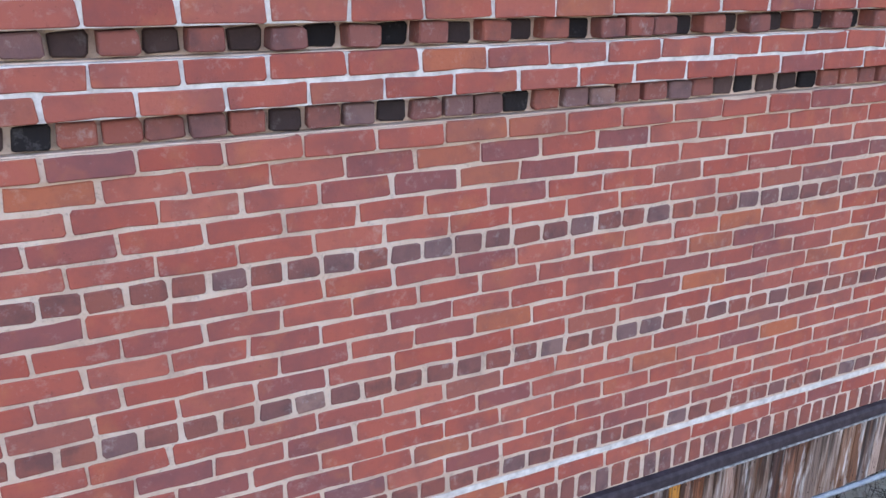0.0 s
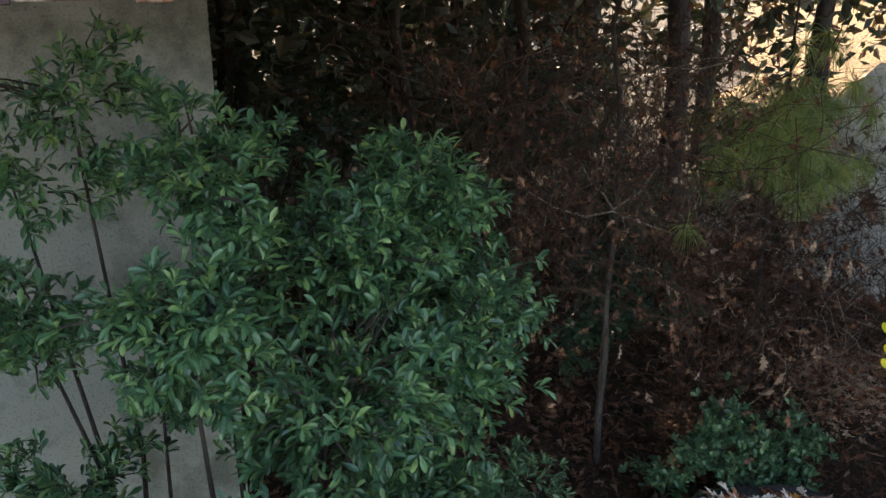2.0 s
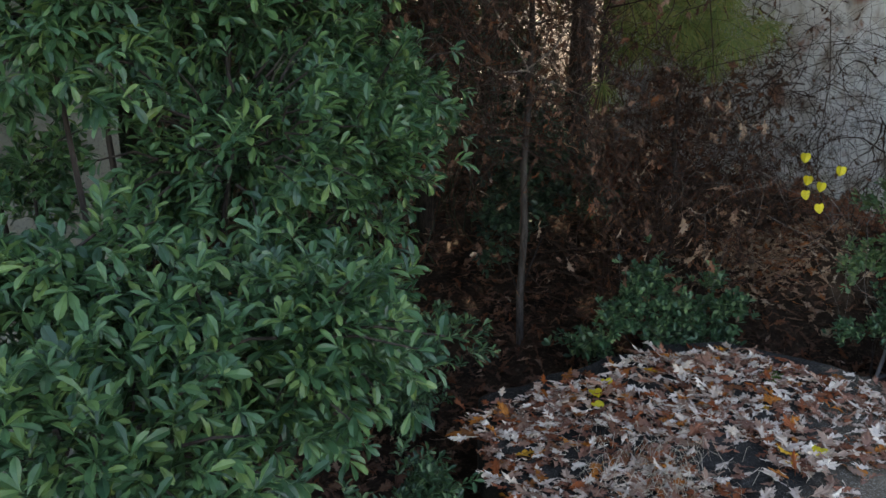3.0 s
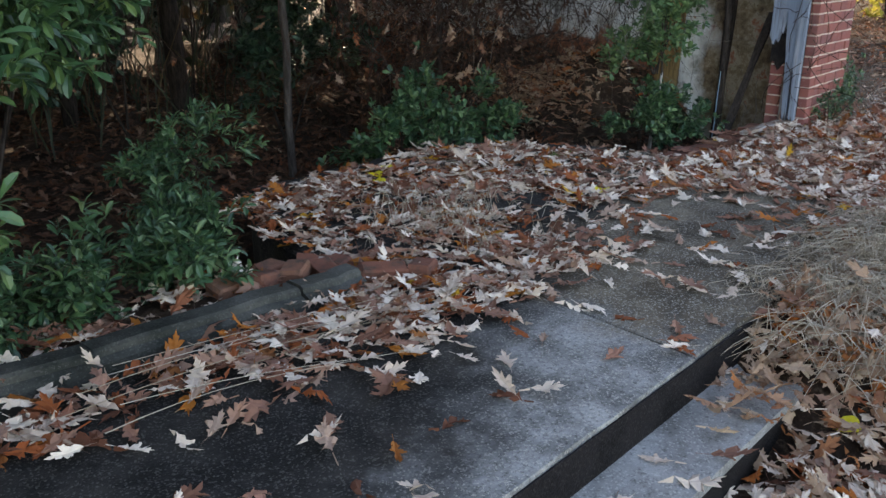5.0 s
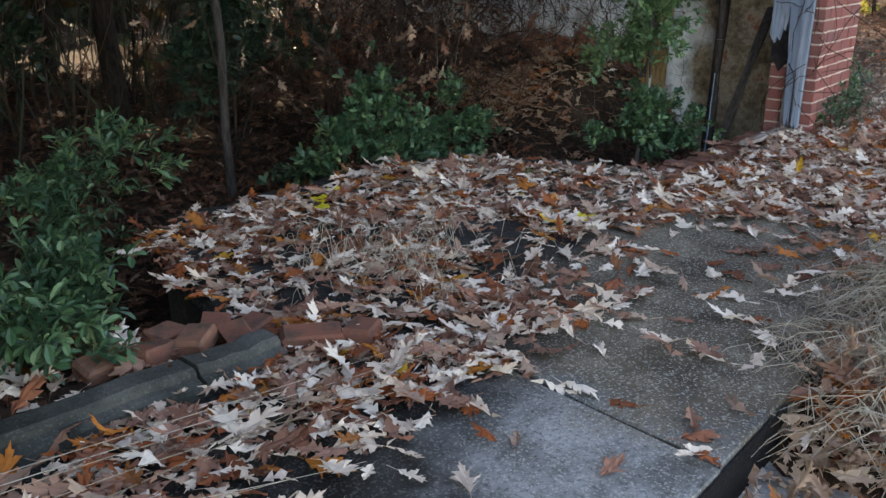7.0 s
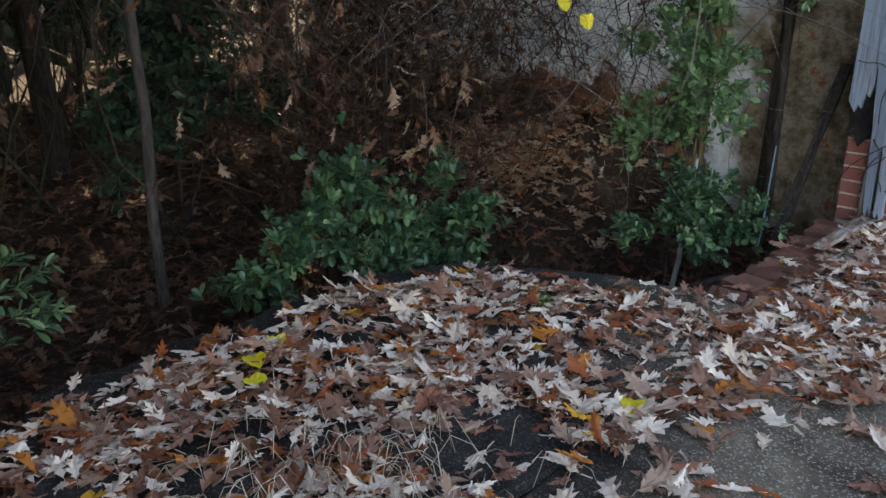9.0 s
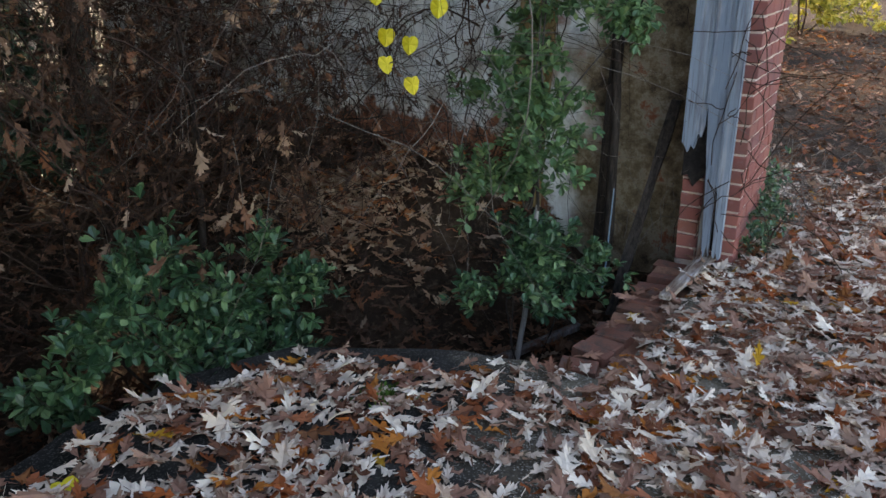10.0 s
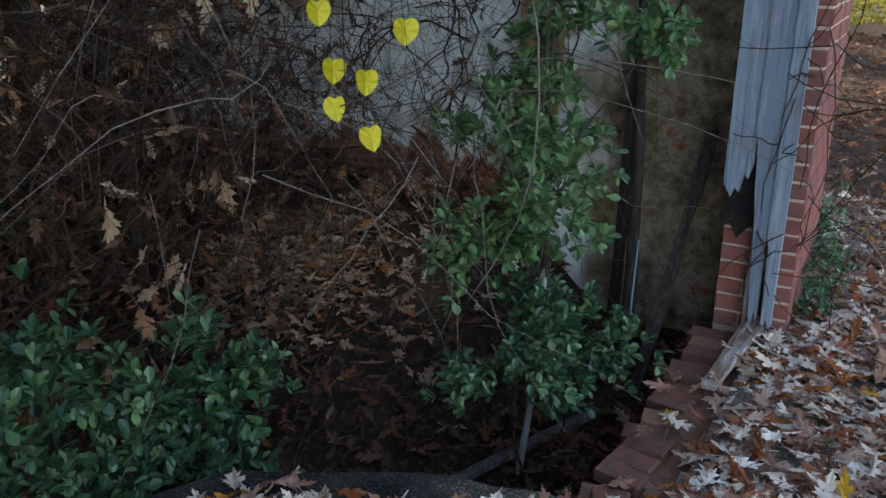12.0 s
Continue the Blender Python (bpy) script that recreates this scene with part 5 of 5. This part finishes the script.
h, pale = Heap(), Heap()
hang = [[] for _ in OAKS]
for i in range(3700):
    p = (r.uniform(2.3, 6.3), 4.1 + abs(r.gauss(0, 1.1)), r.uniform(-0.4, 2.9))
    if p[2] < 1.15 and p[0] < 1.6 + (p[1] - 1.25) * 0.78:
        continue
    if p[0] > 5.0 and r.random() < (0.9 if p[2] > 1.1 else 0.45):
        continue
    if p[0] > 4.5 and p[1] < 5.4 and p[2] > 1.3 and r.random() < 0.7:
        continue
    pts = vine(r, p, (r.gauss(0, 0.7), r.gauss(0, 0.5), r.gauss(0.6, 0.7)), r.uniform(0.5, 1.6), 0.25, 0.06)
    w = r.choice((0.0016, 0.002, 0.003, 0.005))
    (pale if r.random() < 0.05 and w < 0.003 else h).tube(pts, [w * (1 - 0.07 * j) for j in range(9)], 3)
    for q in r.sample(pts, r.choice((0, 1, 2, 3))):
        hang[r.randrange(8)].append(aim((r.gauss(0, 0.6), r.gauss(0, 0.6), r.gauss(-0.4, 0.6)), r.uniform(0, 6), r.uniform(0.05, 0.1), q))
for i in range(850):
    p = (r.uniform(5.3, 6.75), r.uniform(4.75, 6.4), r.uniform(-0.1, 1.9))
    pts = vine(r, p, (r.gauss(0, 0.7), r.gauss(0, 0.5), r.gauss(0.4, 0.7)), r.uniform(0.4, 1.2), 0.28, 0.08)
    w = r.choice((0.0016, 0.002, 0.003))
    (pale if r.random() < 0.12 else h).tube(pts, [w * (1 - 0.07 * j) for j in range(9)], 3)
    for q in r.sample(pts, r.choice((1, 2, 3, 4))):
        hang[r.randrange(8)].append(aim((r.gauss(0, 0.6), r.gauss(0, 0.6), r.gauss(-0.4, 0.6)), r.uniform(0, 6), r.uniform(0.05, 0.1), q))
for i in range(380):
    p = (r.uniform(4.4, 6.4), r.uniform(2.9, 4.2), r.uniform(0.7, 2.0))
    pts = vine(r, p, (r.gauss(0.2, 0.8), r.gauss(-0.2, 0.5), r.gauss(-0.1, 0.5)), r.uniform(0.4, 1.3), 0.2, 0.08)
    (pale if r.random() < 0.3 else h).tube(pts, [0.0022 - 0.0002 * j for j in range(9)], 3)
for i in range(190):
    p = (r.uniform(5.9, 6.75), r.uniform(3.3, 5.0), r.uniform(0.35, 1.9))
    pts = vine(r, p, (r.gauss(-0.2, 0.5), r.gauss(0, 0.8), r.gauss(0.1, 0.6)), r.uniform(0.3, 0.9), 0.35, 0.08)
    w = r.choice((0.002, 0.003, 0.005, 0.007))
    h.tube(pts, [w * (1 - 0.09 * j) for j in range(9)], 3)
    for q in r.sample(pts, r.choice((0, 0, 1, 2))):
        hang[r.randrange(8)].append(aim((r.gauss(0, 0.6), r.gauss(0, 0.6), r.gauss(-0.4, 0.6)), r.uniform(0, 6), r.uniform(0.04, 0.08), q))
tagged(h.done("vine_thicket", TWIG), "dense tangle of brown vines and twigs filling the ruin", "vines", kind="stuff")
tagged(pale.done("pale_vines", PALETWIG), "thin pale bare vines in the tangle", "vines", kind="stuff")
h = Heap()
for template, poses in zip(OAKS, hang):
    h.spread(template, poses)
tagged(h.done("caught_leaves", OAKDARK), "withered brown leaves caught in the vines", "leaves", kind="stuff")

# yellow leaves that still hang on their vine
spray = thing("yellow_vine", 4.45, 3.05, 1.7, "bare vine with a few bright yellow heart-shaped leaves", "vine")
h = Heap()
h.tube([(0.3, 0.25, 0.5), (0.1, 0.05, 0.1), (0, 0, -0.2), (-0.03, -0.02, -0.55)], [0.003, 0.0025, 0.002, 0.001], 4)
h.done("stalk", TWIG, spray)
for x, y, z in ((4.42, 3.10, 1.37), (4.42, 2.86, 1.34), (4.42, 3.06, 1.24), (4.42, 2.97, 1.22), (4.42, 3.06, 1.15), (4.42, 2.96, 1.09)):
    hh = Heap()
    hh.spread(HEART, [aim((r.gauss(0, 0.06), r.gauss(0, 0.06), -1), r.gauss(-0.6, 0.3), 0.055, (x - 4.45, y - 3.05, z - 1.7 + 0.028))])
    hh.done("leaf", YELLOW, spray)

# far woods that close the view behind the trees
h = Heap()
rf = random.Random(77)
for _ in range(14000):
    p = Vector((rf.uniform(-26, 14), rf.uniform(17, 25), -0.4 + 9 * rf.random() ** 1.6))
    off = p - GAP
    if (off - SUN_WAY * off.dot(SUN_WAY)).length < 0.75:
        continue
    h.spread(SMALL, [aim((rf.gauss(0, 1), rf.gauss(0, 1), rf.gauss(0, 0.6)), rf.uniform(0, 6), rf.uniform(0.5, 1.0), p)])
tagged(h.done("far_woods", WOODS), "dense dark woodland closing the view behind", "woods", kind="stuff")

# ivy and bare twigs round the pier's foot
shrub("ivy_plant", (6.55, 2.1, 0.0), [(6.42, 2.11, 0.10, 0.12, 0.06, 0.12), (6.6, 2.1, 0.12, 0.14, 0.06, 0.14), (6.85, 2.08, 0.18, 0.14, 0.07, 0.2), (7.05, 2.15, 0.25, 0.12, 0.1, 0.25)],
      150, SMALL, 0.04, GREEN2, TWIG, "small ivy plant climbing the foot of the brick pier", "ivy", 91, 6, 0.005)
brush = thing("bare_brush", 7.5, 2.6, 0.0, "grey bare brush standing beside the pier", "brush")
h = Heap()
for _ in range(420):
    p = (rf.gauss(-0.1, 0.35), rf.gauss(-0.1, 0.35), -0.02)
    h.tube(vine(rf, p, (rf.gauss(0, 0.4), rf.gauss(0, 0.4), 1), rf.uniform(0.3, 0.75), 0.25, 0.1), [0.003 - 0.0003 * j for j in range(9)], 3)
tagged(h.done("twig_tangle", PALETWIG, brush), kind="stuff")
shrub("low_shrub", (7.6, 2.5, 0.0), [(7.45, 2.5, 0.15, 0.25, 0.25, 0.18), (7.8, 2.7, 0.15, 0.3, 0.25, 0.15)], 130, SMALL, 0.05, GREEN2, TWIG, "low green ground plants in the brush beside the pier", "shrub", 92, 6, 0.005)
creeper = thing("creeper", 6.35, 2.16, 0.02, "thin bare creeper stems crossing the post and pier", "vine")
for k in range(26):
    h = Heap()
    y = rf.uniform(-0.02, 0.2)
    pts = vine(rf, (rf.uniform(-0.22, -0.17), y, rf.uniform(0.1, 1.3)), (rf.gauss(0.1, 0.2), rf.gauss(-0.3, 0.4), rf.gauss(0.2, 0.6)), rf.uniform(0.3, 0.9), 0.22, 0.03)
    h.tube([(min(p.x, -0.17) if p.y > 0.0 else p.x, min(p.y, 0.3), p.z) for p in pts], 0.0022, 4)
    h.done("stem", TWIG, creeper)
moss = thing("moss_clump", 4.25, 2.95, 0.003, "bright green moss clump among the leaves", "moss")
h = Heap()
for _ in range(160):
    a, d = rf.uniform(0, 6.3), abs(rf.gauss(0, 0.07))
    h.spread(SMALL, [aim((rf.gauss(0, 0.5), rf.gauss(0, 0.5), 1), 0, rf.uniform(0.012, 0.03), (d * math.cos(a), d * math.sin(a), 0.004))])
tagged(h.done("cushion", MOSS, moss), kind="stuff")
stick = thing("blue_stick", 6.12, 2.8, -0.25, "thin pale blue stick standing in the pit", "stick")
h = Heap()
h.tube([(0, 0, 0), (0.01, -0.01, 0.2), (-0.01, -0.02, 0.4), (-0.02, -0.03, 0.62)], [0.005, 0.005, 0.004, 0.003], 6)
h.done("rod", BLUESTICK, stick)

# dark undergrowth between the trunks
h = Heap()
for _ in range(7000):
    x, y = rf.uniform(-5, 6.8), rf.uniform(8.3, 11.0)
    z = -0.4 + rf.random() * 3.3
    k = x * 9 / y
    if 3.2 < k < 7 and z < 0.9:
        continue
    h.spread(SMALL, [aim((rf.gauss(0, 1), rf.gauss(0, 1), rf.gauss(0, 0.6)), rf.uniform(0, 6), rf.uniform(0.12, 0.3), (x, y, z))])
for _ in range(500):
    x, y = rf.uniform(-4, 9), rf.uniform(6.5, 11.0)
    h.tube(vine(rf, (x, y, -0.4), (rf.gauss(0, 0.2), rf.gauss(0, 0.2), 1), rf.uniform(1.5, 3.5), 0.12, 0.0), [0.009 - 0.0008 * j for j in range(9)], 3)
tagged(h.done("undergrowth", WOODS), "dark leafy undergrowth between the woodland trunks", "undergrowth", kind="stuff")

# ground sheet added beyond the trees, golden sun glints painted into its colour
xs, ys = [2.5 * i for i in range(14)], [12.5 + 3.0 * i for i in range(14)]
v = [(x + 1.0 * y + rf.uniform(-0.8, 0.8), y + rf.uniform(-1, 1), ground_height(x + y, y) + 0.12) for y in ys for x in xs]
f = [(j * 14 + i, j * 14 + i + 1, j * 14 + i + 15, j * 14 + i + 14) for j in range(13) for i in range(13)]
tagged(mesh("clearing", v, f, SUNLIT), "added ground sheet with golden sun glints painted in beyond the trees", "ground", kind="structure")

# a few yellow leaves lying on the porch
for x, y in ((0.98, 1.28), (3.15, 3.42), (3.3, 3.48), (3.05, 3.3), (3.75, 2.3), (2.6, 0.62)):
    leaf = mesh("yellow_leaf", *HEART, YELLOW)
    leaf.matrix_world = pose(x, y, max(surface(x, y), -0.3) + 0.03, rf.gauss(0, 10), rf.gauss(0, 10), rf.uniform(0, 360)) @ Matrix.Diagonal((0.075, 0.075, 0.075, 1))
    tagged(leaf, "fallen yellow leaf lying among the litter", "leaf", "yellow leaves")

hanging = thing("hanging_vine", 4.95, 2.97, 0.48, "long pale vine hanging in a bow before the young tree", "vine")
h = Heap()
h.tube([(0.00, -0.17, 0.95), (0.00, -0.20, 0.81), (0.00, -0.21, 0.64), (0.00, -0.20, 0.45), (0.00, -0.16, 0.29), (0.00, -0.08, 0.13), (0.00, 0.00, 0.00)], [0.003, 0.003, 0.0028, 0.0026, 0.0024, 0.002, 0.0014], 5)
h.done("stalk", PALETWIG, hanging)
